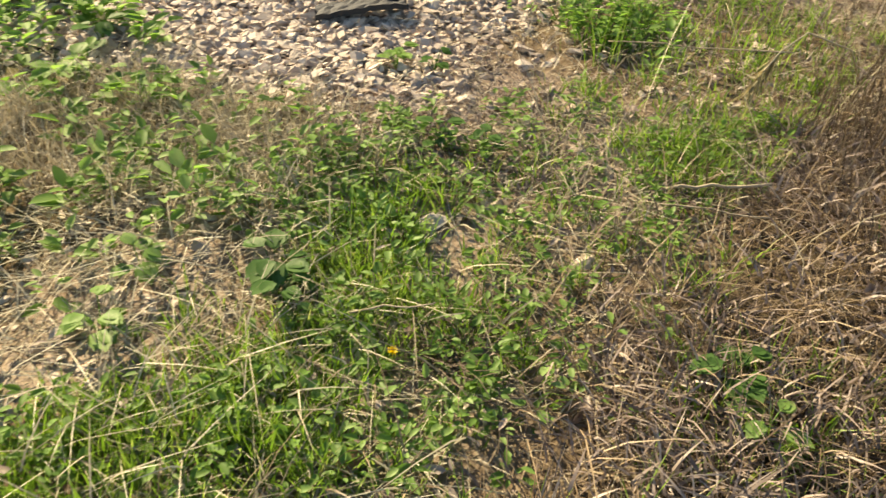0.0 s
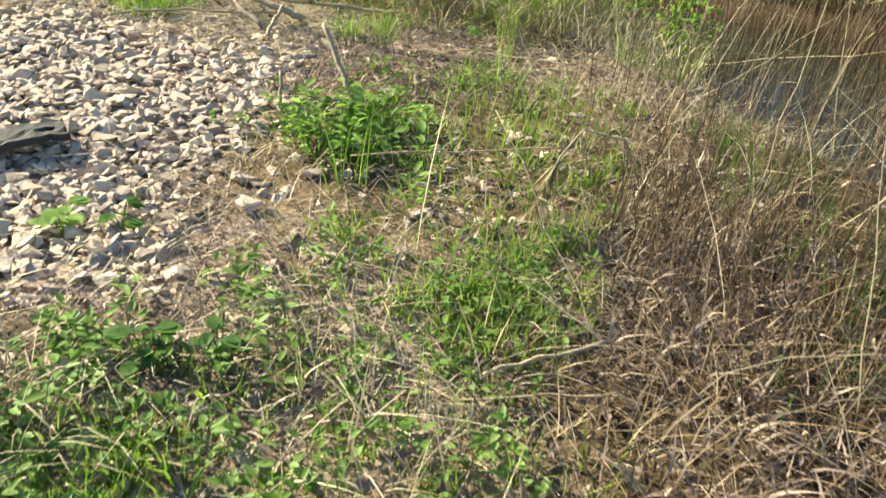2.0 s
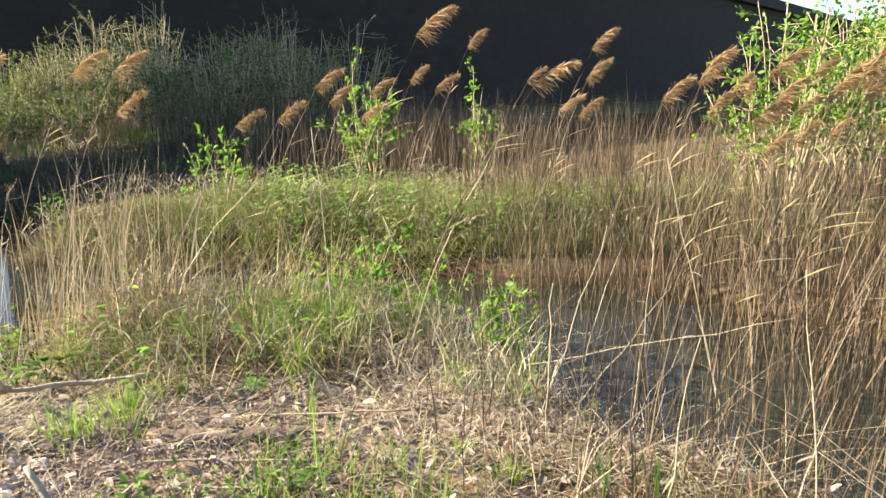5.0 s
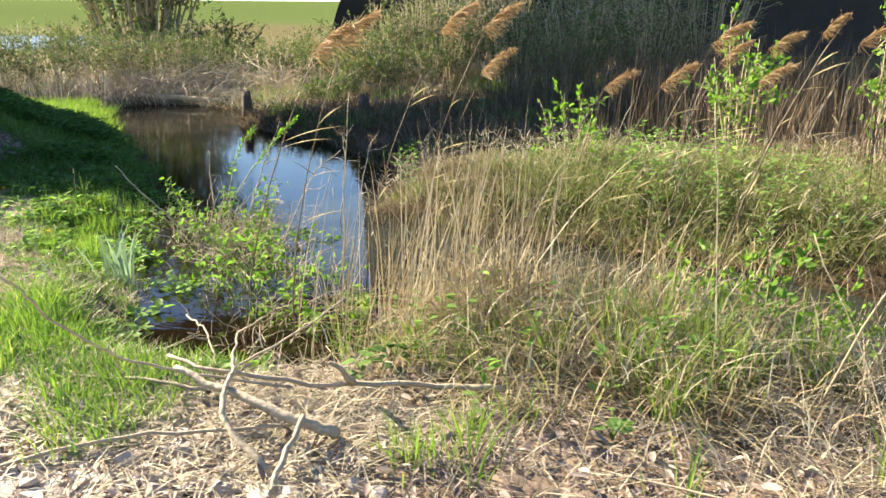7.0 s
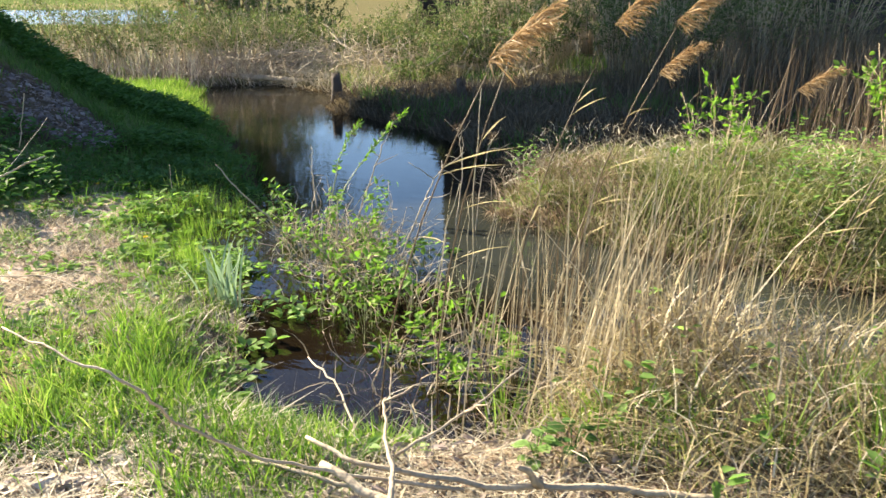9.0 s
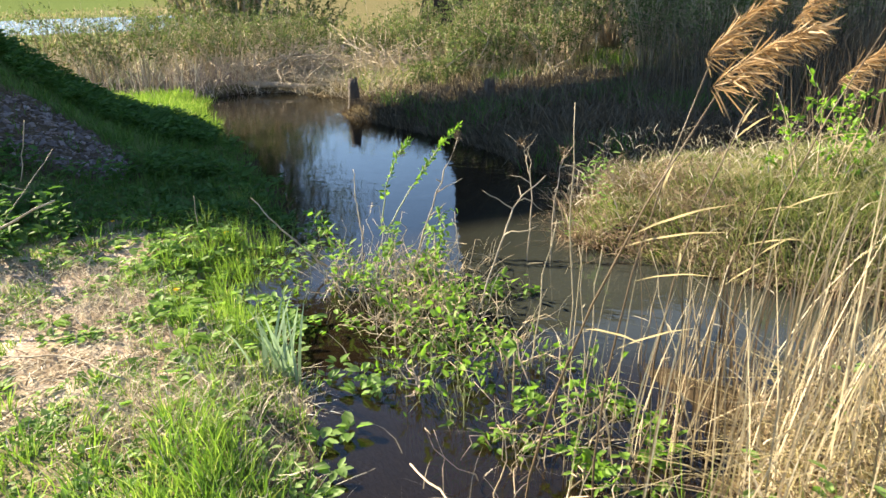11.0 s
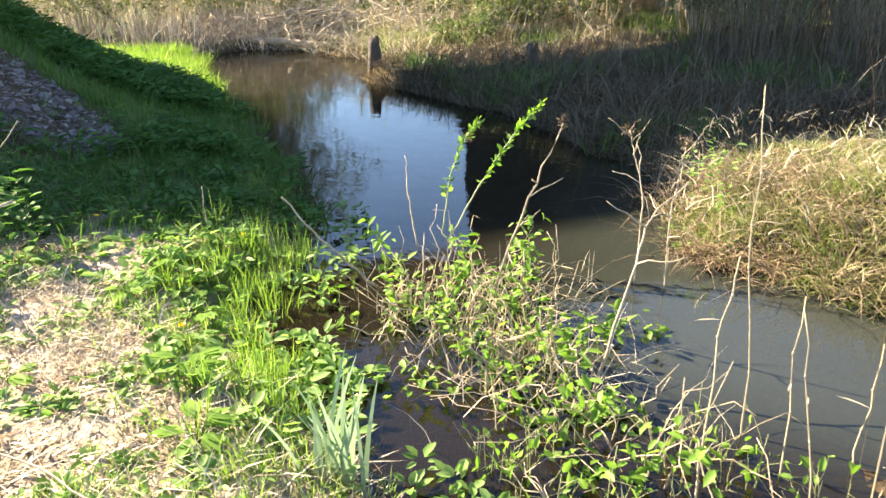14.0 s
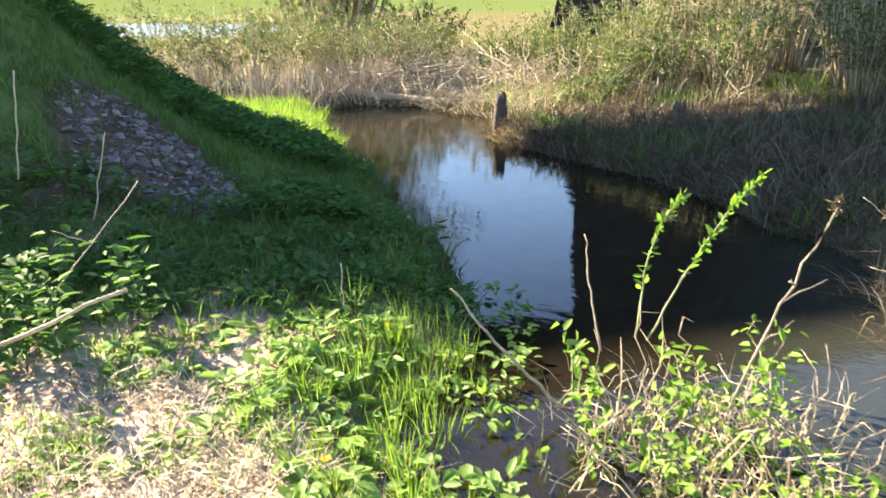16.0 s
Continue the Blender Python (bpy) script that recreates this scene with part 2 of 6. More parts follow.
def ground_material():
    """Soil, gravel dust, moss and mud, mixed by the ground's own zones."""
    m, t, out = nodes_of("ground_soil")
    L = t.links
    p = t.nodes.new("ShaderNodeBsdfPrincipled")
    at = t.nodes.new("ShaderNodeAttribute")
    at.attribute_name = "zone"
    sep = t.nodes.new("ShaderNodeSeparateColor")
    L.new(at.outputs["Color"], sep.inputs[0])
    n1, n2 = noise_tex(t, 3.0, 6), noise_tex(t, 45.0, 5)
    s = t.nodes.new("ShaderNodeMath")
    s.operation = "MULTIPLY_ADD"
    s.inputs[1].default_value = 0.5
    h = t.nodes.new("ShaderNodeMath")
    h.operation = "MULTIPLY"
    h.inputs[1].default_value = 0.5
    L.new(n1.outputs["Fac"], h.inputs[0])
    L.new(n2.outputs["Fac"], s.inputs[0])
    L.new(h.outputs[0], s.inputs[2])
    soil = ramp(t, [(0.3, (0.06, 0.042, 0.026)), (0.5, (0.14, 0.10, 0.062)), (0.68, (0.30, 0.23, 0.15))])
    grav = ramp(t, [(0.3, (0.11, 0.085, 0.07)), (0.5, (0.21, 0.17, 0.14)), (0.7, (0.36, 0.30, 0.25))])
    gras = ramp(t, [(0.3, (0.06, 0.082, 0.03)), (0.5, (0.095, 0.13, 0.042)), (0.7, (0.14, 0.17, 0.065))])
    mud = ramp(t, [(0.3, (0.022, 0.016, 0.010)), (0.5, (0.055, 0.040, 0.024)), (0.7, (0.11, 0.085, 0.05))])
    for r in (soil, grav, gras, mud):
        L.new(s.outputs[0], r.inputs["Fac"])
    last = soil
    sock = soil.outputs["Color"]
    for ch, r in (("Red", grav), ("Green", gras), ("Blue", mud)):
        mx = t.nodes.new("ShaderNodeMix")
        mx.data_type = "RGBA"
        L.new(sep.outputs[ch], mx.inputs[0])
        L.new(sock, mx.inputs[6])
        L.new(r.outputs["Color"], mx.inputs[7])
        sock = mx.outputs[2]
    dry = t.nodes.new("ShaderNodeAttribute")
    dry.attribute_name = "dry"
    pale = ramp(t, [(0.34, (0.15, 0.105, 0.07)), (0.5, (0.41, 0.31, 0.24)), (0.64, (0.67, 0.55, 0.465))])
    L.new(s.outputs[0], pale.inputs["Fac"])
    mx = t.nodes.new("ShaderNodeMix")
    mx.data_type = "RGBA"
    L.new(dry.outputs["Fac"], mx.inputs[0])
    L.new(sock, mx.inputs[6])
    L.new(pale.outputs["Color"], mx.inputs[7])
    L.new(mx.outputs[2], p.inputs["Base Color"])
    p.inputs["Roughness"].default_value = 0.95
    p.inputs["Specular IOR Level"].default_value = 0.0
    bn = t.nodes.new("ShaderNodeBump")
    bn.inputs["Strength"].default_value, bn.inputs["Distance"].default_value = 0.8, 0.03
    L.new(s.outputs[0], bn.inputs["Height"])
    L.new(bn.outputs[0], p.inputs["Normal"])
    L.new(p.outputs[0], out.inputs[0])
    return m


GROUND = ground_material()


def water_material(name="pond_water", rough=0.02, ior=1.37, ripple=0.15, swell=0.012):
    """Murky pond water: a mirror by Fresnel over a half clear, brown-green body."""
    m, t, out = nodes_of(name)
    L = t.links
    body, clear, mix = t.nodes.new("ShaderNodeBsdfDiffuse"), t.nodes.new("ShaderNodeBsdfTransparent"), t.nodes.new("ShaderNodeMixShader")
    n0 = noise_tex(t, 0.6, 3)
    # silt hangs in the open channel, the near pool is clear over dark mud
    co = t.nodes.new("ShaderNodeTexCoord")
    xyz = t.nodes.new("ShaderNodeSeparateXYZ")
    L.new(co.outputs["Object"], xyz.inputs[0])
    silt = t.nodes.new("ShaderNodeMapRange")
    silt.interpolation_type = "SMOOTHSTEP"
    silt.inputs["From Min"].default_value, silt.inputs["From Max"].default_value = 4.5, 5.5
    L.new(xyz.outputs["Y"], silt.inputs["Value"])
    # murk thinned to the left, putting the bridge's shade into the water colour
    lit_reach = t.nodes.new("ShaderNodeMapRange")
    lit_reach.interpolation_type = "SMOOTHSTEP"
    lit_reach.inputs["From Min"].default_value, lit_reach.inputs["From Max"].default_value = -4.9, -3.2
    lit_reach.inputs["To Min"].default_value = 0.12
    L.new(xyz.outputs["X"], lit_reach.inputs["Value"])
    side = t.nodes.new("ShaderNodeMapRange")
    side.interpolation_type = "SMOOTHSTEP"
    side.inputs["From Min"].default_value, side.inputs["From Max"].default_value = -2.2, -1.2
    L.new(xyz.outputs["X"], side.inputs["Value"])
    murk = t.nodes.new("ShaderNodeMath")
    murk.operation = "MAXIMUM"
    L.new(silt.outputs[0], murk.inputs[0])
    L.new(side.outputs[0], murk.inputs[1])
    cloud = t.nodes.new("ShaderNodeMath")
    cloud.operation = "MULTIPLY"
    L.new(murk.outputs[0], cloud.inputs[0])
    L.new(lit_reach.outputs[0], cloud.inputs[1])
    both = t.nodes.new("ShaderNodeMath")
    both.operation = "MULTIPLY"
    L.new(cloud.outputs[0], both.inputs[0])
    L.new(n0.outputs["Fac"], both.inputs[1])
    r = ramp(t, [(0.0, (0.016, 0.011, 0.006)), (0.3, (0.040, 0.044, 0.034)), (0.6, (0.055, 0.061, 0.050))])
    L.new(both.outputs[0], r.inputs["Fac"])
    L.new(r.outputs["Color"], body.inputs["Color"])
    clear.inputs["Color"].default_value = (0.62, 0.55, 0.38, 1)
    mix.inputs[0].default_value = 0.45
    L.new(body.outputs[0], mix.inputs[1])
    L.new(clear.outputs[0], mix.inputs[2])
    gl = t.nodes.new("ShaderNodeBsdfGlossy")
    gl.inputs["Roughness"].default_value = rough
    fr = t.nodes.new("ShaderNodeFresnel")
    fr.inputs["IOR"].default_value = ior
    n1 = noise_tex(t, 5.0, 3)
    mp = t.nodes.new("ShaderNodeMapping")
    mp.inputs["Rotation"].default_value = (0, 0, radians(45))
    mp.inputs["Scale"].default_value = (0.55, 1.6, 1)
    L.new(n1.inputs["Vector"].links[0].from_socket, mp.inputs["Vector"])
    L.new(mp.outputs[0], n1.inputs["Vector"])
    bn = t.nodes.new("ShaderNodeBump")
    bn.inputs["Strength"].default_value, bn.inputs["Distance"].default_value = ripple, swell
    L.new(n1.outputs["Fac"], bn.inputs["Height"])
    L.new(bn.outputs[0], gl.inputs["Normal"])
    L.new(bn.outputs[0], fr.inputs["Normal"])
    top = t.nodes.new("ShaderNodeMixShader")
    L.new(fr.outputs[0], top.inputs[0])
    L.new(mix.outputs[0], top.inputs[1])
    L.new(gl.outputs[0], top.inputs[2])
    L.new(top.outputs[0], out.inputs[0])
    return m


WATER = water_material()
RIPPLED = water_material("rippled_pond_water", 0.15, 1.4, 1.0, 0.09)

# ---- mesh helpers ----


def tri_mesh(name, verts, tris, mat, flat=False):
    verts, tris = np.asarray(verts, np.float32).reshape(-1, 3), np.asarray(tris, np.int32).reshape(-1, 3)
    me = bpy.data.meshes.new(name)
    me.vertices.add(len(verts))
    me.vertices.foreach_set("co", verts.ravel())
    me.loops.add(tris.size)
    me.loops.foreach_set("vertex_index", tris.ravel())
    me.polygons.add(len(tris))
    me.polygons.foreach_set("loop_start", np.arange(0, tris.size, 3, dtype=np.int32))
    if flat:
        me.polygons.foreach_set("use_smooth", np.zeros(len(tris), bool))
    me.update(calc_edges=True)
    me.validate()
    me.materials.append(mat)
    return me


def part(name, mesh, parent=None, label="", at=None):
    ob = new(name, mesh)
    if parent is not None:
        ob.parent = parent
    if at is not None:
        ob.matrix_basis = at
    if label:
        ob["label"] = label
    return ob


def thing(name, at, label, category, group="", kind=""):
    return tagged(part(name, None, at=at), label, category, group, kind)


def blades(p, h, w, lean, bend_dir, seg=2, droop=0.3, face=None):
    """Ribbons that taper to a tip. p (n,3) feet; h, w, lean (n,); bend_dir (n,) radians. Returns verts, tris."""
    n = len(p)
    s = np.linspace(0, 1, seg + 1)
    face = rng.uniform(0, math.pi, n) if face is None else face
    side = np.stack([np.cos(face), np.sin(face), np.zeros(n)], -1)
    way = np.stack([np.cos(bend_dir), np.sin(bend_dir), np.zeros(n)], -1)
    out = []
    for k, sk in enumerate(s):
        c = p + way * (lean * h * sk**1.6)[:, None]
        c[:, 2] += h * sk * (1 - droop * np.minimum(lean, 1.6) * sk**1.5)
        if k < seg:
            wk = (w * (1 - 0.75 * sk**1.5))[:, None] * 0.5
            out += [c - side * wk, c + side * wk]
        else:
            out.append(c)
    v = np.stack(out, 1)
    m = 2 * seg + 1
    t = []
    for k in range(seg - 1):
        a = 2 * k
        t += [(a, a + 1, a + 3), (a, a + 3, a + 2)]
    a = 2 * (seg - 1)
    t.append((a, a + 1, a + 2))
    tris = (np.arange(n)[:, None, None] * m + np.array(t)[None]).reshape(-1, 3)
    return v.reshape(-1, 3), tris


LEAF_TRIS = np.array([(0, 1, 6), (1, 2, 6), (2, 3, 6), (3, 4, 6), (4, 5, 6), (5, 0, 6)])


def leaf_cards(p, way, up, length, width, fold=0.25):
    """Oval leaves with a short tip, folded along the midrib. p, way, up (n,3); length, width (n,)."""
    n = len(p)
    way = way / (np.linalg.norm(way, axis=1, keepdims=True) + 1e-9)
    side = np.cross(way, up)
    side /= np.linalg.norm(side, axis=1, keepdims=True) + 1e-9
    nrm = np.cross(side, way)
    L, W = length[:, None], width[:, None]
    a = p
    mid = p + way * L * 0.5 - nrm * W * fold * 0.3
    low, high = p + way * L * 0.27 + nrm * W * fold * 0.8, p + way * L * 0.68 + nrm * (W * fold * 0.5 - L * 0.04)
    tip = p + way * L - nrm * L * 0.12
    v = np.stack([a, low - side * W * 0.44, high - side * W * 0.4, tip, high + side * W * 0.4, low + side * W * 0.44, mid], 1)
    tris = (np.arange(n)[:, None, None] * 7 + LEAF_TRIS[None]).reshape(-1, 3)
    return v.reshape(-1, 3), tris


def tube(points, r0, r1, sides=5):
    """A tapering rod along points. Returns verts, tris."""
    pts = np.asarray(points, float)
    n = len(pts)
    d = np.gradient(pts, axis=0)
    d /= np.linalg.norm(d, axis=1, keepdims=True) + 1e-9
    ref = np.where(np.abs(d[:, 2:3]) > 0.9, np.array([[1.0, 0, 0]]), np.array([[0, 0, 1.0]]))
    a = np.cross(d, ref)
    a /= np.linalg.norm(a, axis=1, keepdims=True) + 1e-9
    b = np.cross(d, a)
    ang = np.arange(sides) * 2 * math.pi / sides
    rad = np.linspace(r0, r1, n)[:, None, None]
    v = pts[:, None] + rad * (np.cos(ang)[None, :, None] * a[:, None] + np.sin(ang)[None, :, None] * b[:, None])
    v = np.concatenate([v.reshape(-1, 3), pts[:1], pts[-1:]])
    t = []
    for i in range(n - 1):
        for j in range(sides):
            q, k = i * sides + j, i * sides + (j + 1) % sides
            t += [(q, k, k + sides), (q, k + sides, q + sides)]
    for j in range(sides):
        t += [(n * sides, (j + 1) % sides, j), (n * sides + 1, (n - 1) * sides + j, (n - 1) * sides + (j + 1) % sides)]
    return v, np.array(t)


def joined(pieces):
    vs, ts, k = [], [], 0
    for v, t in pieces:
        v = np.asarray(v)
        vs.append(v)
        ts.append(np.asarray(t) + k)
        k += len(v)
    return np.concatenate(vs), np.concatenate(ts)


def wiggle(a, b, n=7, sway=0.04, sag=0.0):
    """A crooked line from a to b."""
    a, b = np.array(a, float), np.array(b, float)
    s = np.linspace(0, 1, n)[:, None]
    off = np.cumsum(rng.normal(0, sway / math.sqrt(n), (n, 3)), 0)
    off -= off[:1] + s * (off[-1:] - off[:1])
    line = a + (b - a) * s + off
    line[:, 2] += sag * 4 * (s * (1 - s))[:, 0]
    return line


# ---- the lie of the land ----
AX, SX = np.array([0.700, 0.714]), np.array([-0.714, 0.700])   # along the bridge, along the stream
WATER_Z = -0.15
# water as chains of rounds: x, y, radius
CHAINS = [
    [(-10.7, 12.3, 0.75), (-9.85, 11.7, 1.2), (-8.45, 10.1, 1.02), (-7.0, 9.2, 1.15), (-5.97, 8.35, 1.25), (-4.7, 6.9, 1.1), (-4.15, 5.4, 1.1), (-3.45, 4.5, 0.85), (-3.0, 3.95, 0.72), (-2.72, 3.68, 0.50)],
    [(-4.4, 5.05, 0.7), (-4.9, 4.75, 0.12)],
    [(-3.3, 4.7, 0.7), (-2.6, 4.25, 0.4)],
    [(-5.9, 8.5, 1.05), (-4.75, 7.75, 0.9), (-4.5, 6.6, 0.85)],
    [(-3.4, 5.7, 0.75), (-2.0, 5.4, 0.75), (-0.5, 5.4, 0.55), (0.9, 4.5, 0.95), (1.7, 3.5, 1.15), (2.8, 2.4, 1.2), (4.5, 1.5, 1.3)],
]
FAR_POND = (-54.0, 43.0, 19.0, 15.0)   # x, y, half sizes


def ease(a, b, x):
    t = np.clip((x - a) / (b - a), 0, 1)
    return t * t * (3 - 2 * t)


def wave(x, y, f, seed):
    """Smooth rolling numbers, about -1 to 1."""
    r = np.random.default_rng(seed)
    z = 0
    for k in range(5):
        a, ph, s = r.uniform(0, 6.28), r.uniform(0, 6.28), f * r.uniform(0.6, 1.7)
        z = z + np.sin((x * math.cos(a) + y * math.sin(a)) * s + ph + 0.8 * np.sin((y * math.cos(a) - x * math.sin(a)) * s * 0.7 + ph))
    return z / 3.2


def wet(x, y):
    """How far inside the water a place lies (negative: ashore)."""
    best = np.full(np.shape(x), -99.0)
    for chain in CHAINS:
        for (x0, y0, r0), (x1, y1, r1) in zip(chain, chain[1:]):
            dx, dy = x1 - x0, y1 - y0
            k = np.clip(((x - x0) * dx + (y - y0) * dy) / (dx * dx + dy * dy), 0, 1)
            best = np.maximum(best, r0 + k * (r1 - r0) - np.hypot(x - x0 - k * dx, y - y0 - k * dy))
    spit = np.exp(-(((x + 7.75) / 0.55) ** 2 + ((y - 11.25) / 0.4) ** 2))        # reed bank round the old post
    return best + 0.10 * wave(x, y, 3.1, 5) - 0.7 * spit


def uv_of(x, y):
    return AX[0] * x + AX[1] * y, SX[0] * x + SX[1] * y


def mound(x, y):
    u, v = uv_of(x, y)
    edge = -u + 0.25 * wave(x, y, 1.1, 11)
    return 1.75 * ease(0.0, 3.1, edge) * ease(7.9, 11.6, v) * (1 - 0.93 * ease(12.4, 15.2, v)) * (1 - 0.6 * ease(10, 20, edge)) * (1 - ease(18, 30, v))


def land(x, y):
    """The ground's height."""
    x, y = np.asarray(x, float), np.asarray(y, float)
    u, v = uv_of(x, y)
    r = np.hypot(x, y)
    z = 0.025 * wave(x, y, 1.3, 1) + 0.012 * wave(x, y, 4.3, 2)
    z = z + np.clip(0.05 * (y - 0.4), -0.2, 0.1) * (1 - ease(1.8, 3.4, y))
    z = z + mound(x, y)
    z = z + 0.22 * ease(3.2, 9.0, u) * ease(9.5, 14, v)
    z = z + 0.15 * ease(6.0, 6.9, y) * ease(-3.6, -1.6, x) * (1 - ease(8.2, 9.5, y))          # tussock bank
    z = z + 0.10 * ease(5.9, 6.6, y) * ease(-3.6, -2.9, x) * (1 - ease(8.2, 9.5, y)) * np.maximum(wave(x, y, 4.2, 91), 0)
    z = z + 0.08 * np.exp(-(((x + 1.5) / 0.9) ** 2 + ((y - 4.0) / 0.6) ** 2))                # dry grass hummock
    d = wet(x, y)
    sink = ease(-0.42, 0.0, d)
    z = z * (1 - sink) + WATER_Z * sink - 0.42 * ease(0.0, 0.75, d)
    fx, fy, fa, fb = FAR_POND
    q = ((x - fx) / fa) ** 2 + ((y - fy) / fb) ** 2
    z = np.where(r > 18, z - 0.7 * np.exp(-(q ** 2)), z)
    az = np.degrees(np.arctan2(-x, y))
    z = z + ease(70, 420, r) * 10 * (0.55 + 0.45 * np.cos(np.radians(az - 25))) + ease(55, 200, r) * 1.2 * wave(x, y, 0.02, 21)
    return z


GRAVEL = [(-1.75, -0.3), (-1.25, 0.1), (-1.38, 0.7), (-1.40, 1.45), (-1.72, 2.15), (-2.35, 2.75), (-3.4, 2.25), (-5.6, 1.3), (-6.5, -0.6), (-3.0, -0.85)]


def gravel_depth(x, y):
    """Metres inside the gravel (negative: outside)."""
    x, y = np.asarray(x, float), np.asarray(y, float)
    inside = np.zeros(x.shape, bool)
    near = np.full(x.shape, 1e9)
    for (x0, y0), (x1, y1) in zip(GRAVEL, GRAVEL[1:] + GRAVEL[:1]):
        dx, dy = x1 - x0, y1 - y0
        k = np.clip(((x - x0) * dx + (y - y0) * dy) / (dx * dx + dy * dy), 0, 1)
        near = np.minimum(near, np.hypot(x - x0 - k * dx, y - y0 - k * dy))
        cross = ((y0 > y) != (y1 > y)) & (x < dx * (y - y0) / (dy + 1e-12) + x0)
        inside ^= cross
    return np.where(inside, near, -near) + 0.12 * wave(x, y, 3.5, 31)


def mound_gravel(x, y):
    u, v = uv_of(x, y)
    return 0.8 - np.hypot((u + 1.35) / 0.8, (v - 9.95) / 1.0) + 0.4 * wave(x, y, 3.6, 8)


def axis_steps(lo, hi, fine, far):
    mid = np.arange(lo, hi + fine, fine)
    grow, x, s = [], 0.0, fine
    while x < far:
        s *= 1.10
        x += s
        grow.append(x)
    return np.concatenate([lo - np.array(grow)[::-1], mid, hi + np.array(grow)])


gx, gy = axis_steps(-14, 5, 0.085, 900), axis_steps(-4, 19, 0.085, 900)
X, Y = np.meshgrid(gx, gy)
Z = land(X, Y)
nx, ny = len(gx), len(gy)
idx = np.arange(nx * ny).reshape(ny, nx)
quads = np.stack([idx[:-1, :-1], idx[:-1, 1:], idx[1:, 1:], idx[1:, :-1]], -1).reshape(-1, 4)
tri = np.concatenate([quads[:, [0, 1, 2]], quads[:, [0, 2, 3]]])
ground_mesh = tri_mesh("ground", np.stack([X, Y, Z], -1), tri, GROUND)
R = np.hypot(X, Y)
U, V = uv_of(X, Y)
gr = np.maximum(ease(-0.15, 0.15, gravel_depth(X, Y)), ease(-0.1, 0.2, mound_gravel(X, Y)))
grassy = np.maximum(0.25 * ease(14, 30, R) + 0.75 * ease(120, 190, R), np.maximum(0.35 * ease(-2.2, -3.8, X + 1.1 * wave(X, Y, 1.1, 117)), ease(7.8, 9.0, V) * ease(0.6, -0.4, U)))
grassy = grassy * (1 - gr)
wetz = ease(-0.30, -0.05, wet(X, Y))
burnt_spot = np.exp(-(((X + 0.14) / 0.24) ** 2 + ((Y + 1.2) / 0.36) ** 2))
wetz = np.maximum(wetz, 0.95 * burnt_spot)
wetz = np.maximum(wetz, 0.75 * ease(0.1, 0.5, X + 0.2 * wave(X, Y, 2.5, 151)) * ease(-1.6, -0.9, Y) * ease(2.6, 1.6, Y))
# mud tone under the mound's gravel deepens the shade there
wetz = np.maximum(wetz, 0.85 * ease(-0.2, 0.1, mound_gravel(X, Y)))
wetz = np.maximum(wetz, 0.85 * ease(5.6, 6.0, Y) * ease(8.9, 8.3, Y) * ease(-4.2, -3.6, X))
wetz = np.maximum(wetz, 0.8 * ease(1.0, 1.6, U) * ease(6.5, 5.0, U) * ease(12.8, 13.3, V) * ease(16.2, 15.4, V))
wetz = np.maximum(wetz, 0.8 * ease(1.9, 2.3, U) * ease(8.2, 9.0, V) * ease(14.4, 13.9, V))
zone = np.stack([gr, grassy, wetz, np.ones_like(gr)], -1).astype(np.float32)
attr = ground_mesh.color_attributes.new("zone", "FLOAT_COLOR", "POINT")
attr.data.foreach_set("color", zone.reshape(-1))
dryness = np.exp(-((((X + 5.85) / 2.0) ** 2 + ((Y - 4.1) / 1.2) ** 2) ** 1.5)) * (0.7 + 0.3 * ease(-0.6, 0.4, wave(X, Y, 6.0, 93))) + 0.3 * ease(1.9, 2.4, Y) * ease(3.6, 3.0, Y) * ease(-3.4, -2.8, X) * ease(0.4, -0.4, X)
dryness = np.maximum(dryness, 0.6 * ease(0.35, -0.1, X) * ease(-1.6, -1.1, X) * ease(-2.4, -1.4, Y) * ease(1.0, 0.3, Y) * (0.4 + 0.6 * ease(-0.4, 0.3, wave(X, Y, 4.0, 157))))
at_dry = ground_mesh.attributes.new("dry", "FLOAT", "POINT")
at_dry.data.foreach_set("value", np.clip(dryness, 0, 1).astype(np.float32).ravel())
ground = tagged(new("ground", ground_mesh), "bare soil, gravel and mud ground falling to a stream", "ground", kind="structure")


def sheet(name, x0, y0, x1, y1, z, label, mat=WATER):
    me = bpy.data.meshes.new(name)
    me.from_pydata([(x0, y0, z), (x1, y0, z), (x1, y1, z), (x0, y1, z)], [], [(0, 1, 2, 3)])
    me.materials.append(mat)
    return tagged(new(name, me), label, "water", kind="structure")


stream = sheet("water", -14.0, 1.2, 6.0, 15.0, WATER_Z, "still murky brown stream water reflecting blue sky")
pond = sheet("water", -84.0, 20.0, -26.0, 66.0, -0.09, "pale blue distant pond among reeds", RIPPLED)

# ---- scattering ----


def scatter(n, box, keep):
    """Feet on the land: n tries in the box (x0, y0, x1, y1), each kept with the chance keep(x, y)."""
    x, y = rng.uniform(box[0], box[2], n), rng.uniform(box[1], box[3], n)
    ok = rng.random(n) < keep(x, y)
    x, y = x[ok], y[ok]
    return np.stack([x, y, land(x, y) - 0.01], -1)


def tufted(n, box, keep, per, spread):
    """Feet in tufts: each tuft has about per blades within spread metres."""
    c = scatter(n, box, keep)
    k = np.repeat(np.arange(len(c)), per)
    r = np.abs(rng.normal(0, spread, len(k)))
    a = rng.uniform(0, 2 * math.pi, len(k))
    x, y = c[k, 0] + r * np.cos(a), c[k, 1] + r * np.sin(a)
    return np.stack([x, y, land(x, y) - 0.01], -1), a, k


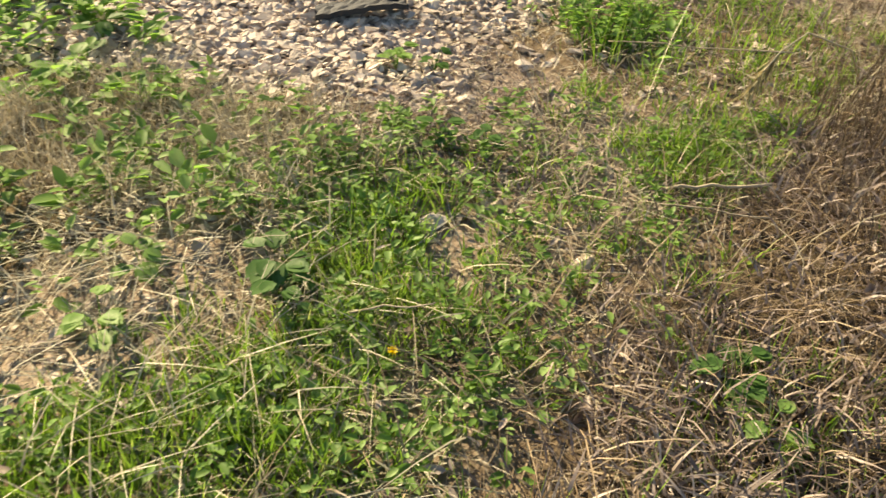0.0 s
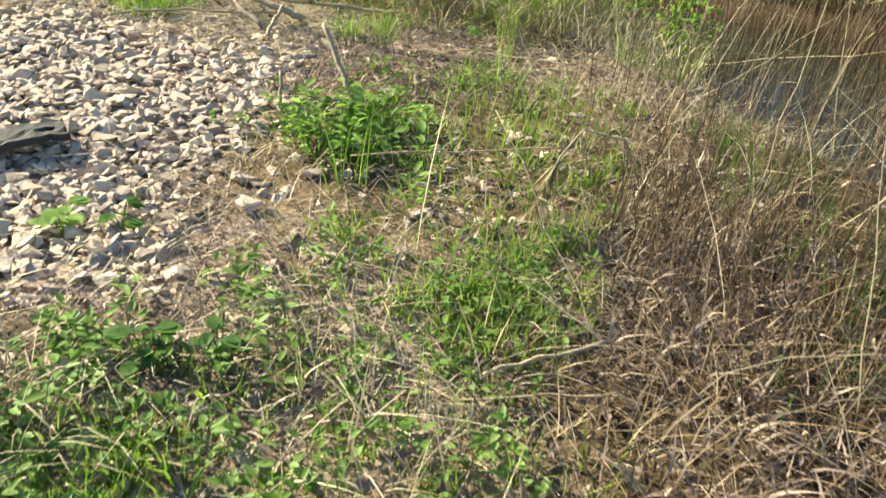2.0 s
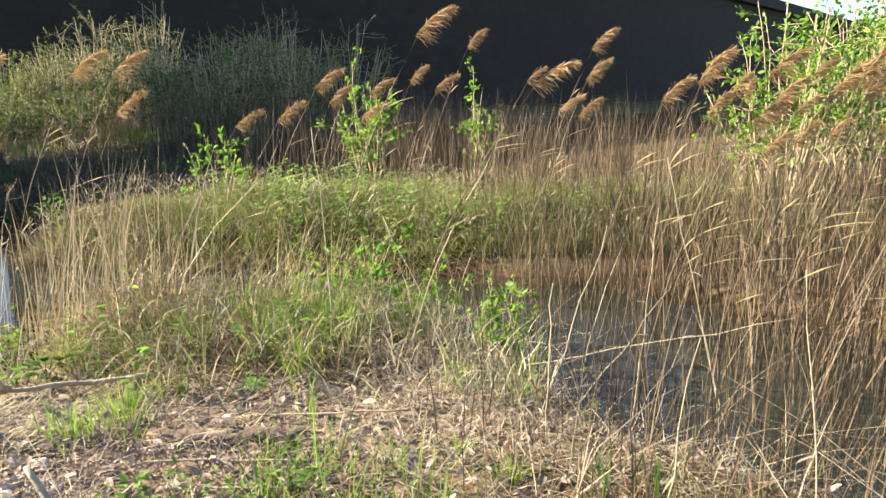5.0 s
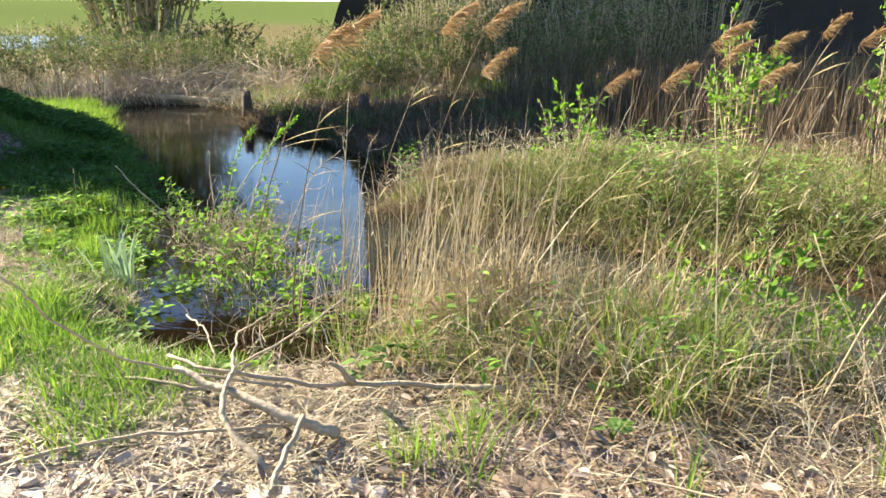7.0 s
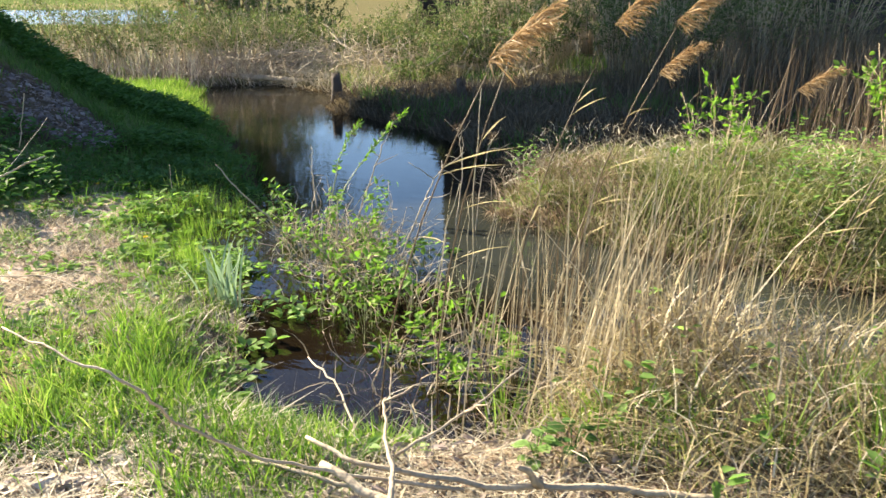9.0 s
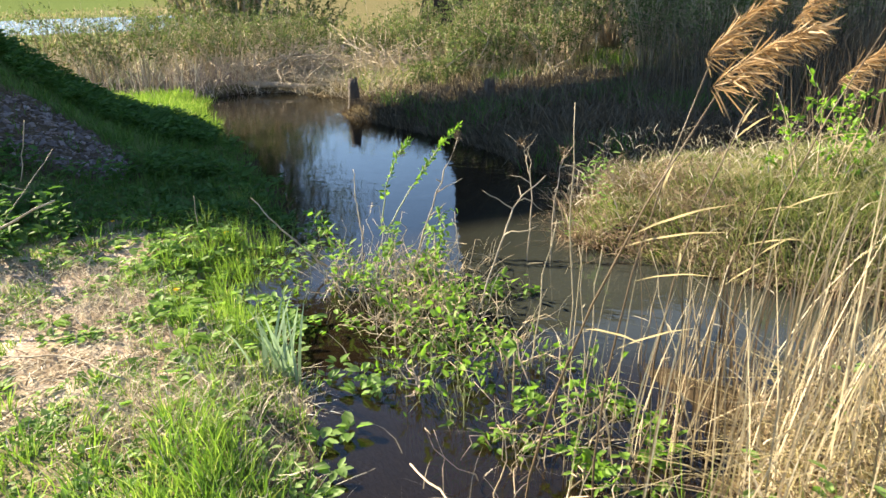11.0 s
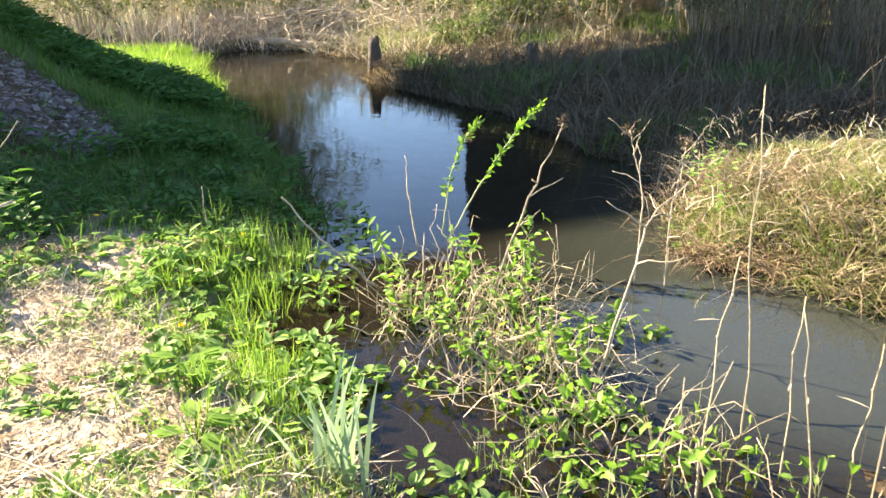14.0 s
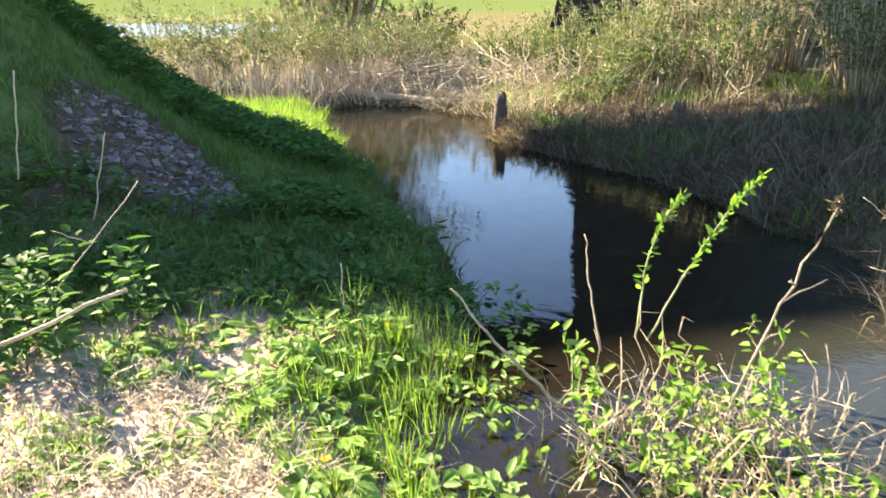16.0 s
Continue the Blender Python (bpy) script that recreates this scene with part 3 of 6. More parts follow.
def stuff(name, pieces, mat, label, category="grass", flat=False):
    v, t = joined(pieces) if isinstance(pieces, list) else pieces
    return tagged(new(name, tri_mesh(name, v, t, mat, flat)), label, category, kind="stuff")


def rand(n, a, b):
    return rng.uniform(a, b, n)

# ---- the bridge whose shade lies across the stream ----


def box_mesh(name, sx, sy, sz, mat, taper=0.0, bevel=0.05):
    bm = bmesh.new()
    bmesh.ops.create_cube(bm, size=1.0)
    for v in bm.verts:
        k = 1 - taper * (v.co.z + 0.5)
        v.co = Vector((v.co.x * sx * k, v.co.y * sy, (v.co.z + 0.5) * sz))
    bmesh.ops.bevel(bm, geom=bm.edges[:], offset=bevel, segments=1, affect="EDGES")
    me = bpy.data.meshes.new(name)
    bm.to_mesh(me)
    bm.free()
    me.materials.append(mat)
    return me


def uv_pose(u, v, z):
    x, y = AX * u + SX * v
    return pose(x, y, z, 0, 0, math.degrees(math.atan2(AX[1], AX[0])))


BRIDGE_V = 24.5
bridge = thing("bridge", uv_pose(10, BRIDGE_V, -0.2), "tall old masonry bridge, coloured near-black for its own shade", "bridge")
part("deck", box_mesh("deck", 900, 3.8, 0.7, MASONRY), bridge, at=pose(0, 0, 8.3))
# unseen parapets, added to set where the deck's shade ends
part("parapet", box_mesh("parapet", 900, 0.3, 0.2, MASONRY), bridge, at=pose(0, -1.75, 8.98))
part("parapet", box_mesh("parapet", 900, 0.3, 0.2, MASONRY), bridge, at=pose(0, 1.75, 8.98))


def abutment(u0, u1, depth, high):
    """A wall whose splayed stream end leans back as it rises."""
    zs = [0, 1.0, 2, 3, 4, 5, 6, 7, high]
    bm = bmesh.new()
    rings = []
    for z in zs:
        lean = 0.34 * min(max(z - 1.0, 0), 3.0) + 0.06 * max(z - 4.0, 0) + 0.05 * math.sin(z * 2.1)
        splay = 0.46 * depth
        rings.append([bm.verts.new((u0 + lean, -depth / 2, z)), bm.verts.new((u1, -depth / 2, z)), bm.verts.new((u1, depth / 2, z)), bm.verts.new((u0 + lean + splay, depth / 2, z))])
    for a, b in zip(rings, rings[1:]):
        for k in range(4):
            bm.faces.new((a[k], a[(k + 1) % 4], b[(k + 1) % 4], b[k]))
    bm.faces.new(rings[0][::-1])
    bm.faces.new(rings[-1])
    me = bpy.data.meshes.new("abutment_wall")
    bm.to_mesh(me)
    bm.free()
    me.materials.append(MASONRY)
    return me


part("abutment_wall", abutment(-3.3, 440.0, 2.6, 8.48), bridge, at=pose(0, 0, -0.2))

# ---- stones ----


def stone_shape(seed):
    """A broken ballast stone, about 1 across."""
    r = np.random.default_rng(seed)
    bm = bmesh.new()
    for _ in range(9):
        d = r.normal(size=3)
        d /= np.linalg.norm(d)
        bm.verts.new(d * r.uniform(0.85, 1.1) * (0.56, 0.44, 0.24))
    got = bmesh.ops.convex_hull(bm, input=bm.verts[:])
    bmesh.ops.delete(bm, geom=[g for g in got["geom_interior"] if isinstance(g, bmesh.types.BMVert)], context="VERTS")
    bm.verts.ensure_lookup_table()
    bm.verts.index_update()
    bmesh.ops.triangulate(bm, faces=bm.faces[:])
    v = np.array([q.co[:] for q in bm.verts])
    t = np.array([[q.index for q in f.verts] for f in bm.faces])
    bm.free()
    return v, t


STONES = [stone_shape(40 + k) for k in range(14)]


def stone_heap(p, size):
    out = []
    for q, s in zip(p, size):
        v, t = STONES[rng.integers(len(STONES))]
        m = np.array(Euler((rng.uniform(-0.5, 0.5), rng.uniform(-0.5, 0.5), rng.uniform(0, 6.28))).to_matrix())
        out.append(((v * s) @ m.T + q + (0, 0, s * 0.12), t))
    return out


gp = scatter(36000, (-6.5, -1.2, -0.8, 3.1), lambda x, y: ease(-0.22, 0.12, gravel_depth(x, y)) * 0.95)
gs = np.clip(rng.lognormal(math.log(0.055), 0.3, len(gp)), 0.028, 0.11)
gp[:, 2] += rng.uniform(0, 0.022, len(gp))
near_ones = (gp[:, 0] > -2.6) & (gp[:, 0] < -1.7) & (gp[:, 1] > 0.6) & (gp[:, 1] < 1.6)
keep_ix = np.where(near_ones)[0][np.argsort(-gs[near_ones])][:260]
singles = np.zeros(len(gp), bool)
singles[keep_ix] = True
stuff("gravel", stone_heap(gp[~singles], gs[~singles]), STONE, "pale grey-brown broken ballast gravel", "gravel", True)
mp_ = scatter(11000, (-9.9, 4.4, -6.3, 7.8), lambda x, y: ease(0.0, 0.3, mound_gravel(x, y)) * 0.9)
stuff("gravel", stone_heap(mp_, np.clip(rng.lognormal(math.log(0.055), 0.35, len(mp_)), 0.025, 0.12)), STONE_SHADED, "gravel patch on the shaded bank, its stones darkened for the shade", "gravel", True)
sp = scatter(5200, (-1.9, -2.4, 0.6, 2.2), lambda x, y: 0.8 * ease(0.3, -1.0, x) * (0.2 + 0.8 * ease(-0.4, 0.5, wave(x, y, 3.0, 153))))
stuff("gravel", stone_heap(sp, np.clip(rng.lognormal(math.log(0.06), 0.35, len(sp)), 0.03, 0.13)), STONE, "scattered pale stones among the weeds", "stone", True)

# ---- grass, straw and reeds ----


def shore(x, y, lo=-0.06):
    """1 ashore, 0 in the water."""
    return (wet(x, y) < lo).astype(float)


def patchy(x, y, f, seed, lo=-0.4, hi=0.5):
    return ease(lo, hi, wave(x, y, f, seed))


def bare_patch(x, y):
    return np.exp(-((((x + 5.8) / 2.1) ** 2 + ((y - 4.1) / 1.25) ** 2) ** 1.5)) * ease(-0.65, 0.0, wave(x, y, 8.0, 95))


def meadow(n, box, keep, h, w, mat, label, lean=(0.1, 0.8), seg=2, per=9, spread=0.035, name="grass", wind=None):
    p, a, k = tufted(n, box, keep, per, spread)
    m = len(p)
    if m == 0:
        return None
    b = a if wind is None else np.where(rng.random(m) < 0.6, wind + rng.normal(0, 0.5, m), a)
    th = np.repeat(rand(k.max() + 1, 0.75, 1.2), 1)[k]
    return stuff(name, blades(p, rand(m, *h) * th, rand(m, *w), rand(m, *lean), b, seg), mat, label)


def weeds(n, box, keep, mat, label, leaves=9, size=(0.035, 0.075), rise=(0.02, 0.10), name="weed", wide=(0.4, 0.62)):
    c = scatter(n, box, keep)
    c[:, 2] = np.maximum(c[:, 2], WATER_Z)
    k = np.repeat(np.arange(len(c)), leaves)
    m = len(k)
    a = rand(m, 0, 2 * math.pi)
    h = rand(m, *rise)
    base = c[k] + np.stack([0.02 * np.cos(a), 0.02 * np.sin(a), h], -1)
    way = np.stack([np.cos(a), np.sin(a), rand(m, -0.1, 0.7)], -1)
    up = np.stack([0 * a, 0 * a, 0 * a + 1], -1) + rng.normal(0, 0.2, (m, 3))
    L = rand(m, *size)
    return stuff(name, leaf_cards(base, way, up, L, L * rand(m, *wide)), mat, label, "weeds")


# sunlit left bank
meadow(18000, (-9.5, 1.6, -2.6, 7.2), lambda x, y: shore(x, y, -0.02) * ease(-2.5, -3.1, x - 0.25 * (y - 3)) * ease(-0.05, -0.35, gravel_depth(x, y)) * (0.05 + 0.8 * patchy(x, y, 5.5, 3, -0.25, 0.4)) * (1 - 0.93 * bare_patch(x, y)) * ease(8.8, 8.2, uv_of(x, y)[1]),
       (0.025, 0.08), (0.004, 0.009), GRASS, "short bright green grass on the sunlit bank", per=9)
meadow(380, (-9.0, 2.2, -2.7, 6.4), lambda x, y: shore(x, y, -0.03) * ease(-0.05, -0.3, gravel_depth(x, y)) * patchy(x, y, 3.6, 113, 0.0, 0.5) * (1 - 0.9 * bare_patch(x, y)) * ease(8.4, 7.8, uv_of(x, y)[1]),
       (0.08, 0.18), (0.003, 0.007), GRASS, "taller green grass tufts on the sunlit bank", per=18, spread=0.035, lean=(0.1, 0.9), seg=3)
# lusher edge by the water
meadow(1500, (-6.2, 3.0, -2.6, 6.4), lambda x, y: ((wet(x, y) > -0.5) & (wet(x, y) < 0.05)) * ease(-2.6, -3.2, x) * (x < -0.9 * (y - 4.4) - 3.3) * patchy(x, y, 2.6, 171, -0.1, 0.3),
       (0.05, 0.14), (0.003, 0.006), GRASS, "lush bright green waterside grass", per=14, lean=(0.1, 0.6), seg=3)
for x0, y0, n in ((-5.41, 5.35, 90), (-4.66, 4.4, 80), (-5.1, 5.05, 40)):
    meadow(n, (x0 - 0.5, y0 - 0.5, x0 + 0.5, y0 + 0.5), lambda x, y: np.exp(-(((x - x0) / 0.26) ** 2 + ((y - y0) / 0.26) ** 2)), (0.10, 0.21), (0.003, 0.006), GRASS, "fine bright green grass tuft by the water", per=26, spread=0.06, lean=(0.05, 0.45), seg=3)
# dry blades between the green of the near turf
bp_ = scatter(15000, (-6.2, 1.7, -2.7, 4.6), lambda x, y: shore(x, y, -0.02) * ease(0.1, -0.2, gravel_depth(x, y)) * (0.15 + 0.85 * patchy(x, y, 3.3, 155, -0.3, 0.4)))
m = len(bp_)
stuff("straw", blades(bp_ + (0, 0, 0.015), rand(m, 0.03, 0.11), rand(m, 0.003, 0.007), rand(m, 0.4, 2.5), rand(m, 0, 6.28), 2, 0.12), STRAW, "dry straw blades lying through the turf", "straw")
# dry bits on the bare patch
bp_ = scatter(26000, (-7.9, 2.8, -3.8, 5.6), lambda x, y: bare_patch(x, y) * 0.9)
stuff("straw", blades(bp_ + (0, 0, 0.012), rand(len(bp_), 0.008, 0.03), rand(len(bp_), 0.004, 0.010), rand(len(bp_), 2, 7), rand(len(bp_), 0, 6.28), 2, 0.1), STRAW, "bleached flat straw on bare ground", "straw")
bp_ = scatter(9000, (-7.9, 2.8, -3.8, 5.6), lambda x, y: bare_patch(x, y) * 0.9)
stuff("straw", blades(bp_ + (0, 0, 0.016), rand(len(bp_), 0.006, 0.03), rand(len(bp_), 0.006, 0.014), rand(len(bp_), 1, 5), rand(len(bp_), 0, 6.28), 2, 0.1), LITTER, "brown chips on bare ground", "straw")
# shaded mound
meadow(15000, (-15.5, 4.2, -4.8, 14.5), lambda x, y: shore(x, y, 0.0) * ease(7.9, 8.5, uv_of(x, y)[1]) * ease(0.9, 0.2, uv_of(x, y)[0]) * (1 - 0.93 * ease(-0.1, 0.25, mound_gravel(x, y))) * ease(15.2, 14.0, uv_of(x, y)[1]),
       (0.06, 0.17), (0.005, 0.011), GRASS_DEEP_AND_SHADED, "thick grass on the shaded bank, its green darkened for the shade", per=9, spread=0.06, lean=(0.2, 0.9), seg=3)
# bright toe beyond the shade
meadow(5200, (-13.5, 9.0, -8.2, 13.2), lambda x, y: shore(x, y, 0.0) * ease(13.0, 13.6, uv_of(x, y)[1]) * ease(1.4, 0.6, uv_of(x, y)[0]) * ease(-1.3, -0.6, uv_of(x, y)[0]) * ease(16.4, 15.6, uv_of(x, y)[1]),
       (0.10, 0.24), (0.008, 0.014), GRASS, "bright green grass tongue beside the pond", per=9, spread=0.06)
# weeds by the start of the walk
meadow(22000, (-2.2, -3.2, 1.6, 2.4), lambda x, y: (0.10 + 0.90 * patchy(x, y, 3.4, 14, -0.1, 0.4)) * ease(0.25, -0.25, x - 0.05 * y) * ease(-1.0, -0.6, x) * (1 - 0.95 * np.exp(-(((x + 0.14) / 0.2) ** 2 + ((y + 1.2) / 0.3) ** 2))) * 0.85 * ease(0.25, -0.25, gravel_depth(x, y)) * (1 - 0.5 * ease(-1.1, -1.6, x)) * 0.95,
       (0.04, 0.14), (0.004, 0.009), GRASS, "green grass tufts among straw and stones", per=11, spread=0.04)
meadow(520, (-1.6, -1.5, 3.2, 3.2), lambda x, y: patchy(x, y, 1.7, 19, 0.1, 0.6) * ease(-1.0, 0.5, x) * shore(x, y),
       (0.15, 0.38), (0.004, 0.008), GRASS, "green grass shoots among dead reeds", per=12, spread=0.07, lean=(0.05, 0.4), seg=3)
meadow(90, (-1.5, 0.6, -0.4, 2.1), lambda x, y: np.exp(-(((x + 0.92) / 0.26) ** 2 + ((y - 1.3) / 0.36) ** 2)),
       (0.08, 0.20), (0.005, 0.011), GRASS_DEEP_AND_SHADED, "dense dark green grass clump beside the gravel", per=22, spread=0.06, seg=3)
meadow(1500, (-0.9, -2.2, 1.2, 0.2), lambda x, y: np.exp(-((((x - 0.1) / 0.75) ** 2 + ((y + 1.05) / 0.75) ** 2) ** 2)) * patchy(x, y, 3.0, 83, -0.5, 0.4),
       (0.06, 0.18), (0.004, 0.009), GRASS, "green grass beside the straw", per=11, spread=0.04)
# grass running out onto the gravel
for n, mat, label in ((900, GRASS, "green grass at the edge of the gravel"), (500, GRASS_DEEP_AND_SHADED, "darker green grass at the edge of the gravel")):
    meadow(n, (-4.6, 2.0, -2.2, 3.4), lambda x, y: shore(x, y, 0.0) * ease(0.30, -0.05, gravel_depth(x, y) + 0.35 * wave(x, y, 4.0, 105)) * ease(-2.35, -2.75, x) * (0.1 + 0.9 * patchy(x, y, 4.5, 107, -0.2, 0.3)),
           (0.05, 0.18), (0.004, 0.008), mat, label, per=14, spread=0.05, seg=3)
weeds(260, (-4.6, 2.2, -2.4, 3.4), lambda x, y: shore(x, y, 0.0) * ease(0.2, -0.1, gravel_depth(x, y)) * patchy(x, y, 3.8, 119, -0.1, 0.4), WEED, "low weeds at the edge of the gravel", 9, (0.03, 0.07), (0.01, 0.08))
# tall bright tufts on the near bank
meadow(70, (-1.2, 3.3, 0.1, 4.6), lambda x, y: np.maximum(np.exp(-(((x + 0.62) / 0.25) ** 2 + ((y - 3.75) / 0.25) ** 2)), np.exp(-(((x + 0.25) / 0.22) ** 2 + ((y - 4.3) / 0.25) ** 2))),
       (0.2, 0.42), (0.005, 0.009), GRASS, "tall bright green grass tufts on the bank", per=46, spread=0.06, seg=3, lean=(0.1, 0.8))
# small green tufts in the litter
meadow(420, (-2.6, 2.5, 0.4, 3.7), lambda x, y: patchy(x, y, 3.3, 23, 0.15, 0.6) * shore(x, y),
       (0.10, 0.28), (0.004, 0.008), GRASS, "green tufts in the dry litter", per=16, spread=0.05, seg=3)

# straw litter, flat
lp = scatter(60000, (-3.4, -3.0, 3.2, 3.6), lambda x, y: shore(x, y) * (0.08 + 0.92 * np.maximum(ease(-0.6, 0.7, x - 0.1 * y), ease(1.9, 2.5, y))) * ease(0.9, -0.1, gravel_depth(x, y)) * (0.4 + 0.6 * patchy(x, y, 3.1, 27)))
m = len(lp)
lp[:, 2] += rand(m, 0.0, 0.035)
for brown, mat, label in ((True, LITTER, "brown rotting reed litter"), (False, STRAW, "flattened dead reed straw litter")):
    q = lp[((lp[:, 0] > 0.15 + 0.25 * wave(lp[:, 0], lp[:, 1], 4, 97)) & (lp[:, 1] < 2.0)) == brown]
    m = len(q)
    stuff("straw", blades(q, rand(m, 0.02, 0.07), rand(m, 0.003, 0.008), rand(m, 2.0, 7.0), rand(m, 0, 6.28), 2, 0.08), mat, label, "straw")
lp = scatter(6000, (-3.6, 1.7, -1.6, 2.9), lambda x, y: ease(0.9, 0.1, gravel_depth(x, y)) * ease(1.6, 2.3, y - 0.2 * x - 0.4))
m = len(lp)
lp[:, 2] += rand(m, 0.02, 0.05)
stuff("straw", blades(lp, rand(m, 0.01, 0.04), rand(m, 0.004, 0.009), rand(m, 2.0, 7.0), rand(m, 0, 6.28), 2, 0.08), STRAW, "pale straw chips strewn over gravel", "straw")
lp = scatter(13000, (-3.6, -3.2, 0.4, 3.2), lambda x, y: shore(x, y) * ease(0.5, -0.2, gravel_depth(x, y)) * patchy(x, y, 1.9, 29, -0.5, 0.4))
m = len(lp)
stuff("straw", blades(lp + (0, 0, 0.01), rand(m, 0.03, 0.10), rand(m, 0.003, 0.007), rand(m, 1.5, 4.0), rand(m, 0, 6.28), 2, 0.1), STRAW, "pale dry grass lying on the ground", "straw")

lp = scatter(4200, (-1.7, -2.6, 0.3, 0.2), lambda x, y: ease(0.2, -0.8, x) * patchy(x, y, 3.0, 111, -0.3, 0.4) * ease(0.3, -0.1, gravel_depth(x, y)))
m = len(lp)
lp[:, 2] += rand(m, 0.01, 0.08)
stuff("straw", blades(lp, rand(m, 0.04, 0.12), rand(m, 0.003, 0.007), rand(m, 1.5, 4.0), rand(m, 0, 6.28), 3, 0.12), STRAW, "bleached dry grass among the weeds", "straw")

# tangled dead stalks, half fallen
qp = scatter(20000, (-0.9, -2.6, 3.6, 3.4), lambda x, y: shore(x, y, 0.1) * np.where((x > 0.2) & (y > 0.7), 0.3, 1.0) * ease(-0.55, 0.45, x - 0.05 * y - 0.25 * (y > 1.5)) * (0.35 + 0.65 * patchy(x, y, 3.4, 77)))
m = len(qp)
qp[:, 2] += rand(m, 0.0, 0.10)
stuff("dead_reed", blades(qp, rand(m, 0.04, 0.15), rand(m, 0.003, 0.006), rand(m, 0.6, 2.6), rand(m, 0, 6.28), 3, 0.15), LITTER, "tangled half-fallen brown reed stalks", "reeds")
meadow(150, (-2.6, -3.0, -1.0, 0.1), lambda x, y: patchy(x, y, 2.3, 79, -0.1, 0.5) * ease(0.1, -0.2, gravel_depth(x, y)), (0.10, 0.26), (0.003, 0.006), STRAW, "dry straw tufts", per=30, spread=0.07, lean=(0.3, 1.6), seg=3, name="dry_grass")

# flakes of dead leaf in the litter
fl = scatter(17000, (-3.2, -2.8, 2.0, 3.5), lambda x, y: shore(x, y) * np.maximum(ease(1.7, 2.4, y), 0.35 * ease(-1.4, 0.2, x)) * ease(0.7, 0.0, gravel_depth(x, y)))
m = len(fl)
fl[:, 2] += rand(m, 0.015, 0.06)
L = rand(m, 0.025, 0.075)
stuff("leaf_litter", leaf_cards(fl, rng.normal(0, 1, (m, 3)) * (1, 1, 0.25), rng.normal(0, 0.5, (m, 3)) + (0, 0, 1), L, L * rand(m, 0.2, 0.5)), MAT, "pale dead leaf litter over the ground", "litter")

# dry grass hummock on the near bank
hp, ha, hk = tufted(380, (-2.9, 3.0, 0.6, 4.9), lambda x, y: np.exp(-((((x + 1.35) / 1.15) ** 2 + ((y - 3.85) / 0.62) ** 2) ** 2)) * (wet(x, y) < np.where(x < -1.9, -0.12, 0.2)), 34, 0.08)
m = len(hp)
stuff("dry_grass", blades(hp, rand(m, 0.12, 0.42) * rand(hk.max() + 1, 0.4, 1.25)[hk], rand(m, 0.004, 0.010), rand(m, 0.2, 2.4), ha + rng.normal(0, 0.4, m), 3, 0.4), TAN, "tall tan dry grass on the bank", "dry grass")
meadow(110, (-2.9, 3.0, 0.6, 4.9), lambda x, y: np.exp(-((((x + 1.0) / 1.2) ** 2 + ((y - 3.9) / 0.7) ** 2) ** 2)) * patchy(x, y, 3.0, 33, 0.0, 0.5) * (wet(x, y) < 0.2),
       (0.2, 0.42), (0.004, 0.008), GRASS, "green grass growing through the dry hummock", per=34, spread=0.05, seg=3, lean=(0.05, 0.5))
mp2 = scatter(6500, (-2.9, 2.9, 0.8, 5.0), lambda x, y: np.exp(-((((x + 1.1) / 1.5) ** 2 + ((y - 3.85) / 0.75) ** 2) ** 2)) * (wet(x, y) < np.where(x < -1.9, -0.05, 0.25)))
m = len(mp2)
mp2[:, 2] += rand(m, 0, 0.22)
for q, mat, label in ((mp2[::2], LITTER, "broken brown straw in the dry grass"), (mp2[1::2], STRAW, "broken pale straw in the dry grass")):
    m = len(q)
    stuff("dry_grass", blades(q, rand(m, 0.05, 0.26), rand(m, 0.003, 0.008), rand(m, 0.3, 2.0), rand(m, 0, 6.28), 3, 0.3), mat, label, "dry grass")
mp3 = scatter(3200, (-0.9, 2.7, 1.4, 4.0), lambda x, y: ease(-0.9, 0.0, x) * ease(0.7, 0.3, x) * (wet(x, y) < -0.05) * (0.3 + 0.7 * patchy(x, y, 3.5, 115)))
m = len(mp3)
mp3[:, 2] += rand(m, 0, 0.2)
stuff("dry_grass", blades(mp3, rand(m, 0.05, 0.26), rand(m, 0.003, 0.007), rand(m, 0.3, 2.0), rand(m, 0, 6.28), 3, 0.25), STRAW, "pale dry grass in front of the reeds", "dry grass")
# pale canes standing between the hummock and the pool
sp2 = scatter(2000, (-3.0, 3.2, 0.2, 5.2), lambda x, y: np.exp(-((((x + 2.0 - 0.2 * (y - 3.9)) / 0.62) ** 2 + ((y - 3.98) / 0.5) ** 2) ** 2)) * (0.25 + 0.75 * patchy(x, y, 5.0, 103)))
m = len(sp2)
sp2[:, 2] = np.maximum(sp2[:, 2], -0.3)
stuff("dry_reed", blades(sp2, rand(m, 0.5, 1.2), rand(m, 0.004, 0.009), np.where(rng.random(m) < 0.15, rand(m, 0.3, 0.9), rand(m, 0.02, 0.28)), rng.normal(0.3, 1.2, m), 4, 0.2), CANE, "pale tan dead canes standing at the water edge", "reeds")
sp2 = scatter(900, (-1.8, 3.7, 0.6, 5.3), lambda x, y: np.exp(-((((x + 0.8) / 0.9) ** 2 + ((y - 4.5) / 0.5) ** 2) ** 2)) * (0.3 + 0.7 * patchy(x, y, 4.0, 103)))
m = len(sp2)
sp2[:, 2] = np.maximum(sp2[:, 2], -0.3)
stuff("dry_reed", blades(sp2, rand(m, 0.35, 0.8), rand(m, 0.004, 0.008), rand(m, 0.05, 0.8), rng.normal(0.3, 1.2, m), 3, 0.25), TAN, "thin dead reeds standing along the channel", "reeds")

